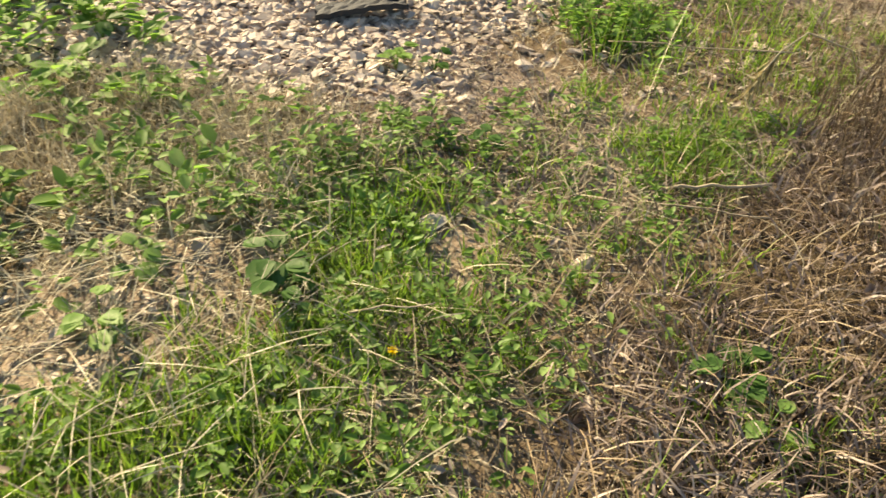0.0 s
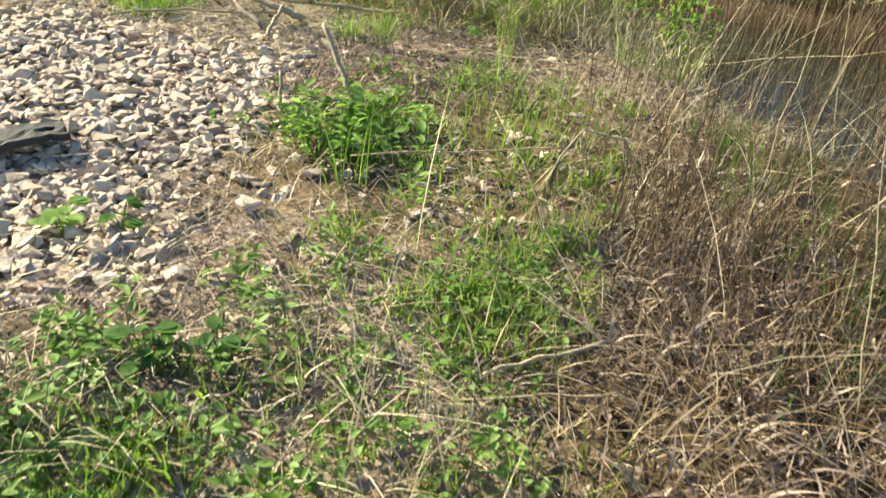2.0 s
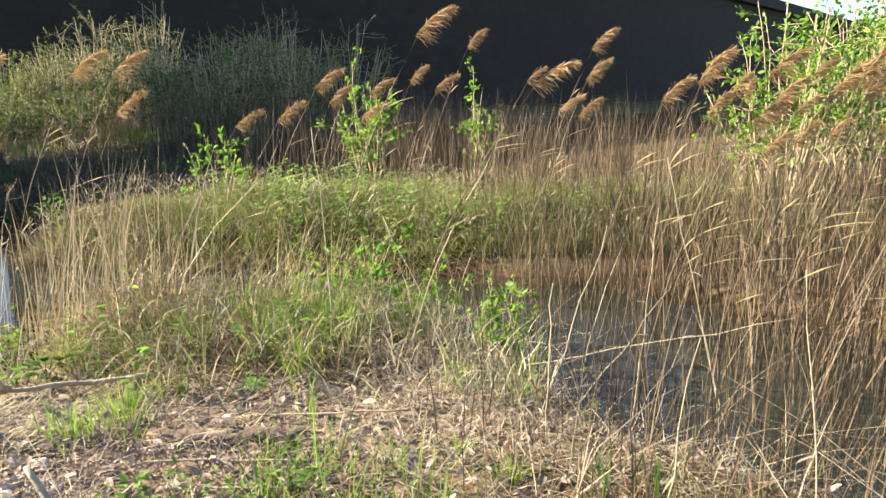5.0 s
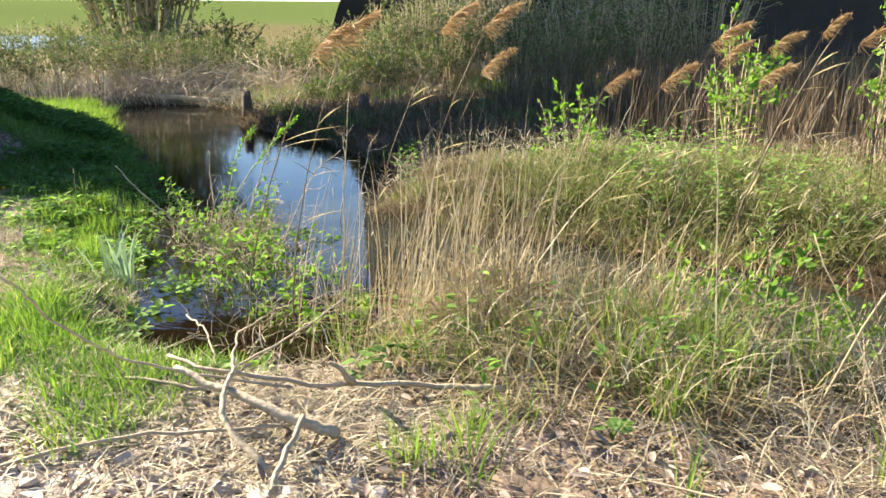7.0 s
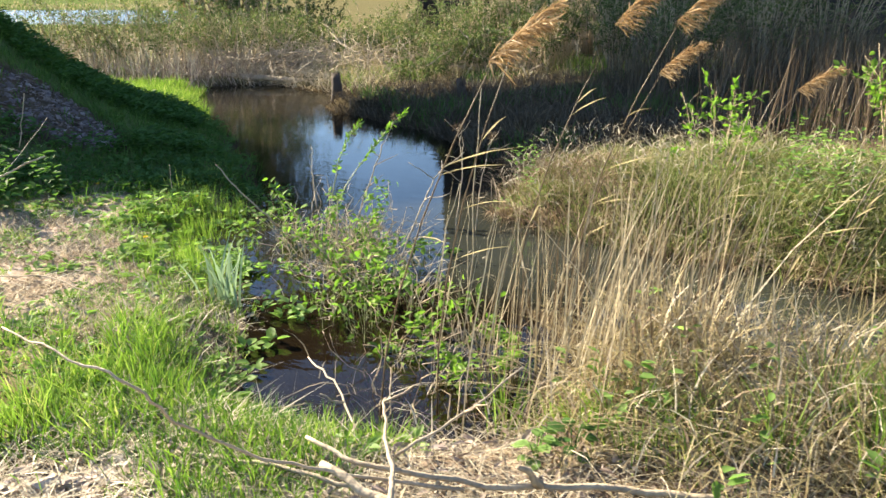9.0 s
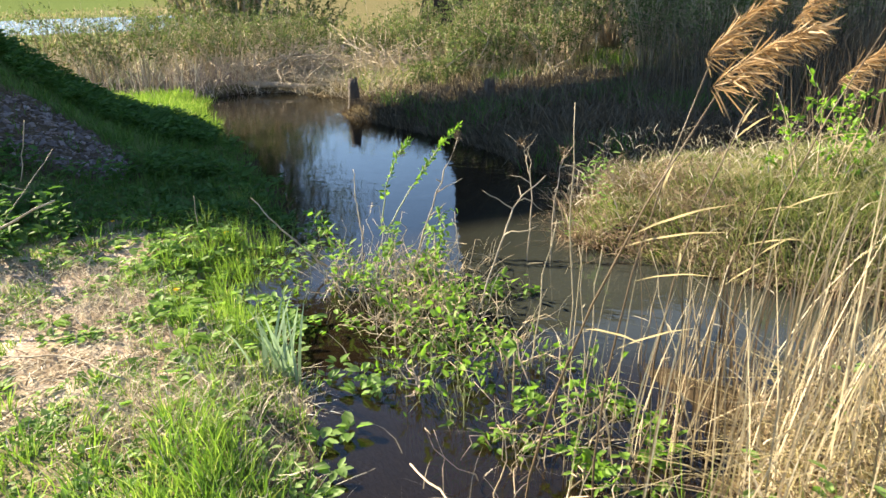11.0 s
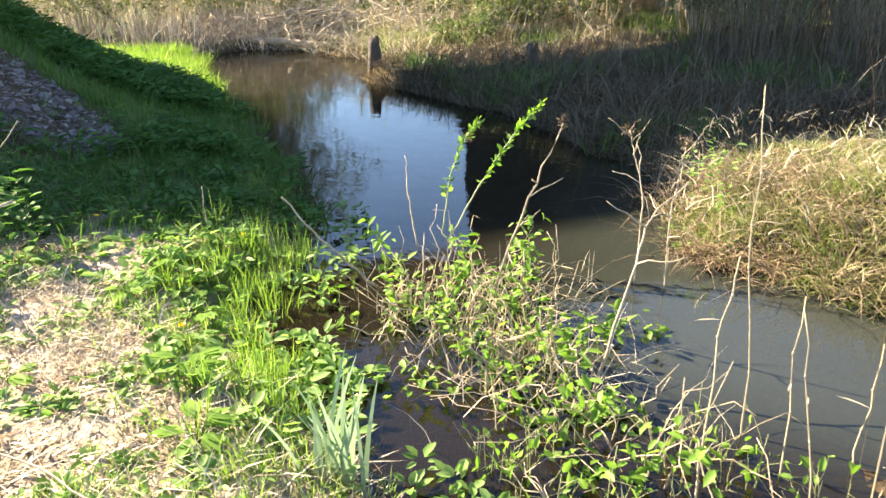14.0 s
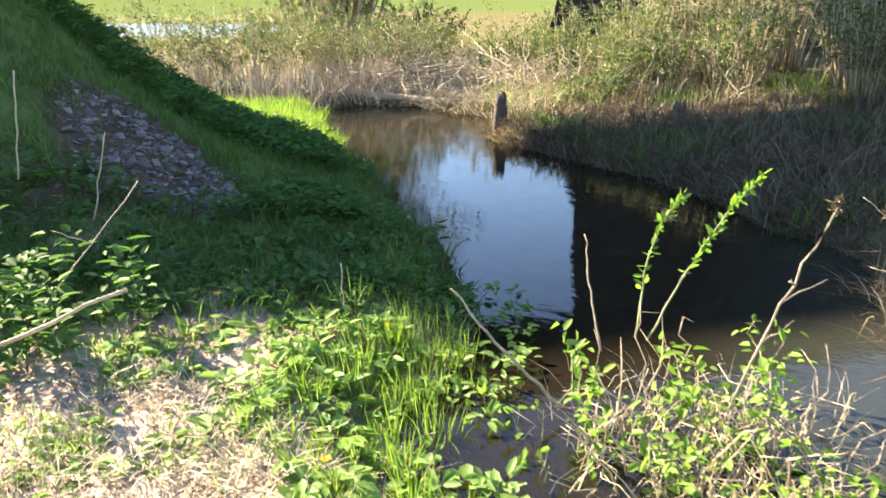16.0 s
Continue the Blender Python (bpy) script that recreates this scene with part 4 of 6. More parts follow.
# dead reeds on the near right: thin brown stalks
def reed_ground(x, y):
    """Chance of reeds: behind the matted strip, thin over the open channel."""
    f = x - 0.05 + 0.8 * (y - 1.3)
    return np.clip(ease(0.1, 0.9, f) * ease(0.6, 1.3, y + 0.25 * x) * ease(-0.35, 0.5, x - 0.12 * (y - 2.0)), 0, 1)


def open_pool(x, y):
    return np.exp(-((((x - 1.15) / 0.55) ** 2 + ((y - 3.7) / 1.0) ** 2) ** 2))


rp = scatter(24000, (-0.6, -0.4, 5.5, 8.0), lambda x, y: reed_ground(x, y) * (0.35 + 0.65 * patchy(x, y, 2.0, 37)) * np.where(y > 5.6, 0.5, 0.8) * np.where(wet(x, y) > 0.05, 0.5, 1.0) * (0.75 + 0.25 * ease(3.0, 4.5, y)) * (1 - 0.8 * open_pool(x, y)))
m = len(rp)
tall = 0.6 + 0.52 * ease(1.8, 4.6, rp[:, 1] + 0.5 * rp[:, 0])
rp[:, 2] = np.maximum(rp[:, 2], -0.35)
stuff("dead_reed", blades(rp, rand(m, 0.35, 1.2) * tall, rand(m, 0.003, 0.0065), np.where(rng.random(m) < 0.25, rand(m, 0.3, 1.2), rand(m, 0.02, 0.3)), rand(m, 0, 6.28), 3, 0.2), REED, "dense brown dead reed stalks", "reeds")
rp2 = scatter(350, (-0.8, 1.0, 5.0, 6.5), lambda x, y: ease(0.0, 0.9, x) * 0.8)
m = len(rp2)
stuff("dead_reed", blades(rp2, rand(m, 0.4, 0.9), rand(m, 0.004, 0.008), rand(m, 0.8, 2.4), rand(m, 0, 6.28), 3, 0.35), STRAW, "pale broken reeds lying across the stand", "reeds")
rp3 = scatter(700, (1.4, 2.6, 4.2, 5.2), lambda x, y: 0.8 + 0 * x)
m = len(rp3)
rp3[:, 2] = np.maximum(rp3[:, 2], -0.35)
stuff("dead_reed", blades(rp3, rand(m, 1.0, 1.7), rand(m, 0.005, 0.010), rand(m, 0.05, 0.5), rand(m, 0, 6.28), 4, 0.15), REED, "tallest brown reeds of the near stand", "reeds")
# short brown stalks left standing in the matted strip
rp4 = scatter(9500, (-0.3, -0.7, 2.6, 2.6), lambda x, y: ease(-0.15, 0.3, x - 0.05 * y) * ease(1.0, 0.2, x - 0.05 + 0.8 * (y - 1.3)) * (0.15 + 0.85 * patchy(x, y, 3.0, 141, -0.2, 0.5)))
m = len(rp4)
stuff("dead_reed", blades(rp4, rand(m, 0.12, 0.42) * (0.7 + 0.9 * ease(0.3, 1.8, rp4[:, 1] + 0.4 * rp4[:, 0])), rand(m, 0.003, 0.006), rand(m, 0.03, 0.6), rand(m, 0, 6.28), 3, 0.2), REED, "short brown reed stubble in the matted strip", "reeds")
# thin brown reeds standing at the edge of the pool
rp = scatter(260, (-2.75, 4.05, -1.5, 4.95), lambda x, y: ease(-2.75, -2.2, x) * (0.25 + 0.75 * patchy(x, y, 5.0, 191)))
m = len(rp)
stuff("dead_reed", blades(rp, rand(m, 0.55, 1.05), rand(m, 0.005, 0.009), rand(m, 0.02, 0.35), rand(m, 0, 6.28), 3, 0.25), REED, "thin brown dead reeds standing in the pool edge", "reeds")
# thin pale canes fallen at all angles across the litter
rp5 = scatter(520, (-1.3, -0.2, 2.6, 3.0), lambda x, y: (0.3 + 0.7 * ease(-0.6, 0.4, x)) * shore(x, y) * ease(0.15, -0.15, gravel_depth(x, y)))
m = len(rp5)
stuff("dead_reed", blades(rp5, rand(m, 0.12, 0.62), rand(m, 0.003, 0.006), rand(m, 0.4, 2.2), rand(m, 0, 6.28), 4, 0.2), STRAW, "thin pale canes fallen at all angles", "reeds")
lt = scatter(22000, (-1.5, -0.4, 0.9, 3.1), lambda x, y: shore(x, y) * ease(0.2, -0.15, gravel_depth(x, y)) * (0.25 + 0.75 * patchy(x, y, 3.6, 159)))
m = len(lt)
lt[:, 2] += rand(m, 0.0, 0.04)
stuff("dead_reed", blades(lt, rand(m, 0.01, 0.07), rand(m, 0.003, 0.008), rand(m, 0.5, 3.0), rand(m, 0, 6.28), 2, 0.1), MAT, "broken stalks and chips littering the ground", "reeds")
meadow(90, (0.1, 0.3, 2.0, 2.2), lambda x, y: patchy(x, y, 2.9, 165, 0.0, 0.5), (0.10, 0.28), (0.003, 0.007), GRASS_DEEP_AND_SHADED, "fresh green blades among the reed stubble", per=14, spread=0.06, lean=(0.05, 0.4), seg=3)
# pinkish-grey mat of broken reeds
mt, ma, _ = tufted(1000, (-0.4, -1.3, 2.2, 1.6), lambda x, y: ease(-0.05, 0.25, x - 0.1 + 0.12 * wave(x, y, 3.0, 143)) * ease(1.1, 0.3, x - 0.05 + 0.8 * (y - 1.3)) * (0.3 + 0.7 * patchy(x, y, 2.4, 145)) * (0.25 + 0.75 * ease(1.2, 0.6, y)), 26, 0.10)
m = len(mt)
mt[:, 2] += rand(m, 0.0, 0.09)
stuff("dead_reed", blades(mt, rand(m, 0.03, 0.09), rand(m, 0.005, 0.011), rand(m, 0.7, 2.2), ma + rng.normal(0, 0.7, m), 3, 0.15), MAT, "pinkish-grey mat of broken reed stalks", "reeds")

# tussock bank across the channel
tp, ta, tk = tufted(2700, (-3.7, 5.7, 4.5, 8.6), lambda x, y: shore(x, y, 0.04) * ease(5.7, 6.2, y) * ease(-3.7, -3.2, x) * ease(8.7, 7.8, y), 34, 0.11)
m = len(tp)
stuff("tussock_grass", blades(tp, rand(m, 0.10, 0.40) * rand(tk.max() + 1, 0.3, 1.3)[tk] * (0.45 + 0.6 * ease(-3.0, -1.2, tp[:, 0])), rand(m, 0.004, 0.010), rand(m, 0.3, 1.8), ta + rng.normal(0, 0.9, m), 3, 0.42), OLIVE, "drooping olive and straw coloured tussock grass", "tussock grass")
tq = scatter(6500, (-3.6, 5.8, 3.5, 8.4), lambda x, y: shore(x, y, 0.06) * (0.3 + 0.7 * patchy(x, y, 3.5, 99)))
m = len(tq)
tq[:, 2] += rand(m, 0.05, 0.34)
stuff("straw", blades(tq, rand(m, 0.03, 0.14), rand(m, 0.004, 0.009), rand(m, 0.6, 3.0), rand(m, 0, 6.28), 3, 0.3), STRAW, "broken pale straw caught in the tussocks", "straw")
tb, tba, tbk = tufted(520, (-3.7, 5.5, 3.0, 6.6), lambda x, y: ((wet(x, y) > -0.25) & (wet(x, y) < 0.12)) * (y > 5.75) * 1.0, 20, 0.08)
m = len(tb)
stuff("tussock_grass", blades(tb, rand(m, 0.1, 0.28), rand(m, 0.005, 0.012), rand(m, 0.6, 1.8), rng.normal(-1.9, 1.3, m), 3, 0.5), LITTER, "dead brown grass hanging over the water", "tussock grass")

# brown dead growth over the tussock's tip
tb, tba, tbk = tufted(150, (-3.9, 5.8, -2.4, 7.7), lambda x, y: shore(x, y, 0.05) * ease(-1.9, -2.6, x) * ease(5.8, 6.1, y), 22, 0.11)
m = len(tb)
stuff("tussock_grass", blades(tb, rand(m, 0.1, 0.34), rand(m, 0.004, 0.009), rand(m, 0.5, 2.0), tba + rng.normal(0, 0.9, m), 3, 0.4), LITTER, "brown dead growth over the tussock tip", "tussock grass")
# reed stand behind the tussock
bp2 = scatter(3800, (-4.3, 7.9, 8.5, 12.5), lambda x, y: shore(x, y, -0.05) * ease(7.7, 8.6, y + 0.15 * x) * ease(-3.0, -0.5, x) * 0.8)
m = len(bp2)
stuff("dead_reed", blades(bp2, rand(m, 0.7, 1.35), rand(m, 0.006, 0.011), rand(m, 0.03, 0.4), rand(m, 0, 6.28), 3, 0.2), REED, "brown reed stand behind the tussocks", "reeds")
# reeds on the far right bank, their colour darkened for the shade
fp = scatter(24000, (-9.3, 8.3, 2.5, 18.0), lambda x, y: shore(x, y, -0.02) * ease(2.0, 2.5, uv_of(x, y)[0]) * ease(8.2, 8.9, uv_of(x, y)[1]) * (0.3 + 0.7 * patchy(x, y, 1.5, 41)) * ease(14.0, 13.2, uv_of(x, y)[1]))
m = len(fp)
stuff("dead_reed", blades(fp, rand(m, 0.15, 0.9) * (0.35 + 0.75 * patchy(fp[:, 0], fp[:, 1], 2.6, 45)) * (0.35 + 0.65 * ease(0.0, 0.9, -wet(fp[:, 0], fp[:, 1]))) * (0.72 + 0.35 * ease(4.0, 6.5, uv_of(fp[:, 0], fp[:, 1])[0])) * (1 - 0.55 * ease(11.2, 13.0, uv_of(fp[:, 0], fp[:, 1])[1])), rand(m, 0.006, 0.013), rand(m, 0.05, 1.3), rand(m, 0, 6.28), 3, 0.3), REED_SHADED, "dead reeds on the far bank, coloured dark for its shade", "reeds")
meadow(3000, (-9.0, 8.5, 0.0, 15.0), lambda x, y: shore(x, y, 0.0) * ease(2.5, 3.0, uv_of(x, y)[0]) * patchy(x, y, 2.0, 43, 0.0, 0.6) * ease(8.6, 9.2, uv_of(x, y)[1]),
       (0.12, 0.30), (0.007, 0.013), GRASS_DEEP_AND_SHADED, "green grass on the far bank", per=8, spread=0.08)
gp2, ga2, gk2 = tufted(900, (-8.6, 8.6, 1.0, 14.5), lambda x, y: shore(x, y, 0.03) * ease(2.2, 2.6, uv_of(x, y)[0]) * ease(8.3, 8.8, uv_of(x, y)[1]) * ease(14.8, 13.8, uv_of(x, y)[1]), 22, 0.12)
m = len(gp2)
stuff("dead_reed", blades(gp2, rand(m, 0.12, 0.5) * rand(gk2.max() + 1, 0.3, 1.3)[gk2], rand(m, 0.007, 0.015), rand(m, 0.2, 2.4), ga2 + rng.normal(0, 0.9, m), 3, 0.4), REED_SHADED, "matted dead reeds over the far bank, darkened for its shade", "reeds")
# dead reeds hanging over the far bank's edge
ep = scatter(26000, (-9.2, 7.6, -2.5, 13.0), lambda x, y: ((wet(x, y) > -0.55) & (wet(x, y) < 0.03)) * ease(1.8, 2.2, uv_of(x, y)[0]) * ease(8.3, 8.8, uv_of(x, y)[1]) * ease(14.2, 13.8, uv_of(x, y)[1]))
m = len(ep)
stuff("dead_reed", blades(ep, rand(m, 0.06, 0.30), rand(m, 0.006, 0.012), rand(m, 0.3, 2.2), rng.normal(-2.0, 1.3, m), 3, 0.45), REED_SHADED, "matted dead reeds hanging over the bank edge", "reeds")
# tall reeds under the bridge, in the same shade-darkened colour
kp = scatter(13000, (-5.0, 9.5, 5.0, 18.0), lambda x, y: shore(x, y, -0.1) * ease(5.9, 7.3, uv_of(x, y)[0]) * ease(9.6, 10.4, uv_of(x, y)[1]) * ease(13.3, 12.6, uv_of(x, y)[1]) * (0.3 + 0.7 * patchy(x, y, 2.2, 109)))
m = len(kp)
stuff("dead_reed", blades(kp, rand(m, 0.7, 1.6), rand(m, 0.006, 0.013), np.where(rng.random(m) < 0.2, rand(m, 0.4, 1.2), rand(m, 0.02, 0.35)), rand(m, 0, 6.28), 3, 0.2), REED_SHADED, "tall dead reeds darkened for the bridge shade", "reeds")
# brush and dead reeds beyond the pond
kp = scatter(11000, (-20.0, 11.5, -6.0, 22.0), lambda x, y: shore(x, y, -0.03) * ease(15.8, 17.2, uv_of(x, y)[1]) * ease(30, 19, uv_of(x, y)[1]) * (0.4 + 0.6 * patchy(x, y, 1.0, 47)))
m = len(kp)
stuff("dead_reed", blades(kp, rand(m, 0.25, 0.9), rand(m, 0.012, 0.022), rand(m, 0.1, 1.6), rand(m, 0, 6.28), 3, 0.4), STRAW, "bleached fallen reeds beyond the pond", "reeds")
# sunlit tan reeds among the willows
kp = scatter(6000, (-12.5, 12.0, -1.0, 18.0), lambda x, y: shore(x, y, -0.05) * ease(13.2, 13.8, uv_of(x, y)[1]) * ease(17.6, 16.4, uv_of(x, y)[1]) * ease(2.4, 3.4, uv_of(x, y)[0]) * ease(8.2, 6.8, uv_of(x, y)[0]) * (0.35 + 0.65 * patchy(x, y, 1.8, 49)))
m = len(kp)
kv = uv_of(kp[:, 0], kp[:, 1])[1]
stuff("dead_reed", blades(kp, rand(m, 0.25, 0.85) * (0.14 + 0.45 * np.clip(kv - 13.3, 0, 3)), rand(m, 0.007, 0.014), np.where(rng.random(m) < 0.4, rand(m, 0.5, 2.5), rand(m, 0.02, 0.6)), rand(m, 0, 6.28), 3, 0.2), TAN, "sunlit straw-coloured reeds before the willows", "reeds")
meadow(800, (-11.5, 12.6, -2.0, 17.0), lambda x, y: shore(x, y, -0.02) * ease(13.2, 13.8, uv_of(x, y)[1]) * ease(2.6, 3.2, uv_of(x, y)[0]) * patchy(x, y, 1.6, 55, 0.1, 0.5), (0.15, 0.35), (0.008, 0.014), GRASS, "bright green grass among sunlit reeds", per=14, spread=0.1)
# fallen straw along the far shore
kp = scatter(3800, (-12.6, 12.4, -8.2, 14.6), lambda x, y: shore(x, y, 0.02) * ease(13.4, 14.0, uv_of(x, y)[1]) * ease(0.9, 1.6, uv_of(x, y)[0]))
m = len(kp)
stuff("straw", blades(kp, rand(m, 0.06, 0.35), rand(m, 0.008, 0.016), rand(m, 0.3, 4.0), rand(m, 0, 6.28), 3, 0.2), STRAW, "fallen straw along the far shore", "straw")
# pinkish dead reeds behind the mound's crest
kp = scatter(9000, (-17.0, 7.5, -9.0, 14.5), lambda x, y: shore(x, y, 0.0) * ease(13.9, 14.8, uv_of(x, y)[1]) * ease(18.5, 17.0, uv_of(x, y)[1]) * ease(1.6, 0.9, uv_of(x, y)[0] - 0.4 * (uv_of(x, y)[1] > 16.0)) * (0.3 + 0.7 * patchy(x, y, 1.4, 147)) * np.where((uv_of(x, y)[0] > -1.2) & (uv_of(x, y)[1] < 16.2), 0.05, 1.0))
m = len(kp)
stuff("dead_reed", blades(kp, rand(m, 0.2, 0.75), rand(m, 0.007, 0.014), np.where(rng.random(m) < 0.5, rand(m, 0.6, 2.5), rand(m, 0.05, 0.6)), rand(m, 0, 6.28), 3, 0.25), MAT, "pinkish dead reeds behind the bank", "reeds")
# marsh further away
kp = scatter(90000, (-95.0, 14.0, 8.0, 90.0), lambda x, y: ease(22, 28, uv_of(x, y)[1]) * ease(130, 40, np.hypot(x, y)) * (((x - FAR_POND[0]) / FAR_POND[2]) ** 2 + ((y - FAR_POND[1]) / FAR_POND[3]) ** 2 > 1.0) * (((x - 0.86 * FAR_POND[0]) / FAR_POND[2]) ** 2 + ((y - 0.86 * FAR_POND[1]) / FAR_POND[3]) ** 2 > 1.0) * (0.3 + 0.7 * patchy(x, y, 0.25, 51)) * (uv_of(x, y)[0] < 3.5))
m = len(kp)
stuff("marsh_reed", blades(kp, rand(m, 0.12, 0.38), rand(m, 0.04, 0.09), rand(m, 0.1, 0.8), rand(m, 0, 6.28), 2, 0.3), TAN, "pale marsh reeds in the distance", "reeds")

# ---- broad-leaved weeds ----


weeds(1300, (-9.0, 2.4, -3.0, 7.0), lambda x, y: shore(x, y, 0.03) * ease(-0.1, -0.4, gravel_depth(x, y)) * ease(8.7, 8.1, uv_of(x, y)[1]) * (0.25 + 0.75 * patchy(x, y, 2.2, 61)) * (1 - 0.85 * bare_patch(x, y)) * ease(-2.9, -3.6, x), WEED, "low leafy weeds on the sunlit bank", 8, (0.025, 0.06), (0.005, 0.04))
weeds(330, (-6.0, 4.0, -3.0, 6.4), lambda x, y: ((wet(x, y) > -0.45) & (wet(x, y) < 0.35)) * (x + 0.9 * y < 0.75) * 0.8, WEED, "small leafy plants at the water edge", 8, (0.035, 0.075), (0.01, 0.06))
weeds(80, (-6.4, 3.2, -3.0, 6.3), lambda x, y: ease(-0.9, -0.4, wet(x, y)) * ease(0.42, 0.2, wet(x, y)) * (x + 0.9 * y < 0.95) * (0.2 + 0.8 * patchy(x, y, 2.8, 181, -0.2, 0.3)) * ease(8.3, 7.9, uv_of(x, y)[1]), WEED, "broad oval-leaved weeds along the water edge", 9, (0.045, 0.085), (0.005, 0.04), wide=(0.55, 0.75))
weeds(150, (-8.4, 2.6, -3.6, 6.0), lambda x, y: shore(x, y, 0.0) * (0.1 + 0.9 * patchy(x, y, 3.4, 183, 0.0, 0.4)) * ease(-0.1, -0.3, gravel_depth(x, y)) * (1 - 0.5 * bare_patch(x, y)) * ease(8.3, 7.9, uv_of(x, y)[1]), WEED, "broad oval-leaved weeds in the turf", 9, (0.04, 0.075), (0.005, 0.03), wide=(0.55, 0.75))
weeds(1700, (-7.8, 2.9, -3.9, 5.5), lambda x, y: patchy(x, y, 7.0, 101, -0.05, 0.45) * shore(x, y, 0.0), WEED, "small flat weeds on bare ground", 8, (0.03, 0.06), (0.005, 0.03))
weeds(1300, (-2.0, -2.9, 0.8, 2.2), lambda x, y: patchy(x, y, 2.4, 63, 0.0, 0.6) * ease(0.6, -0.3, x) * ease(0.25, -0.2, gravel_depth(x, y)), WEED, "green weeds among stones", 10, (0.02, 0.048), (0.01, 0.09))
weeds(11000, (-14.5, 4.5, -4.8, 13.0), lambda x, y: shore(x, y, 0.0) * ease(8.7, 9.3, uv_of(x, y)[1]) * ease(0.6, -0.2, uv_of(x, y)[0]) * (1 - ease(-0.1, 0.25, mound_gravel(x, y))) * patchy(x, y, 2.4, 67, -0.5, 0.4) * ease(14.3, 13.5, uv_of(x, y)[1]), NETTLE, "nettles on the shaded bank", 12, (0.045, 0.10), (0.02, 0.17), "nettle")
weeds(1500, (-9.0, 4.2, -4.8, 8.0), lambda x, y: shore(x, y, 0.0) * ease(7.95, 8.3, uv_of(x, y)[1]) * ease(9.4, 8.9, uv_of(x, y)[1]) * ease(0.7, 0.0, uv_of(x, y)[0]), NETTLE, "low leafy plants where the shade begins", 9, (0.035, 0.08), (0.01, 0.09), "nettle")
weeds(150, (-7.6, 3.9, -6.1, 5.2), lambda x, y: np.exp(-((((x + 6.9) / 0.55) ** 2 + ((y - 4.55) / 0.4) ** 2) ** 2)) * 0.8, NETTLE, "sunlit nettles at the foot of the bank", 14, (0.05, 0.10), (0.04, 0.34), "nettle")
weeds(240, (-5.9, 4.1, -4.3, 5.6), lambda x, y: ((wet(x, y) > -0.7) & (wet(x, y) < 0.28)) * (0.15 + 0.85 * patchy(x, y, 4.0, 149, -0.2, 0.4)), WEED, "oval-leaved green plants spreading into the shallows", 8, (0.035, 0.085), (0.01, 0.07))
weeds(210, (-1.5, 0.6, -0.4, 2.1), lambda x, y: np.exp(-(((x + 0.92) / 0.24) ** 2 + ((y - 1.3) / 0.34) ** 2)), WEED, "dense leafy green weeds beside the gravel", 12, (0.03, 0.07), (0.02, 0.18))
weeds(1000, (-1.2, -2.0, 0.4, 1.2), lambda x, y: patchy(x, y, 3.4, 14, 0.0, 0.4) * ease(0.3, -0.2, x) * ease(0.25, -0.2, gravel_depth(x, y)), WEED, "fresh leafy weeds among the grass", 10, (0.02, 0.05), (0.01, 0.09))
weeds(90, (-2.4, 2.9, 0.8, 4.6), lambda x, y: patchy(x, y, 2.7, 69, 0.1, 0.6) * (wet(x, y) < 0.1), WEED, "leafy weeds in the dry grass", 10, (0.03, 0.07), (0.05, 0.3))
weeds(700, (-3.6, 5.9, 2.0, 8.0), lambda x, y: shore(x, y) * patchy(x, y, 1.9, 71, 0.0, 0.6), WEED, "small green leaves among tussocks", 9, (0.03, 0.06), (0.15, 0.5))
weeds(230, (-3.4, -2.4, -1.0, -0.4), lambda x, y: patchy(x, y, 3.2, 161, -0.2, 0.4) * ease(0.1, -0.2, gravel_depth(x, y)), WEED, "leafy green weeds in dry grass", 10, (0.03, 0.075), (0.02, 0.16))
meadow(1100, (-3.2, -2.6, -0.6, -0.4), lambda x, y: ease(-0.85, -1.25, x) * patchy(x, y, 2.7, 163, -0.2, 0.4) * ease(0.1, -0.2, gravel_depth(x, y)), (0.08, 0.24), (0.003, 0.007), STRAW, "tall bleached dry grass", per=14, spread=0.07, lean=(0.2, 1.4), seg=3, name="dry_grass")
weeds(300, (-4.0, -2.6, -1.3, -0.3), lambda x, y: patchy(x, y, 2.2, 73, -0.1, 0.5), WEED, "broad green weeds at the gravel edge", 9, (0.05, 0.11), (0.03, 0.16))

# ---- reeds with plumes ----


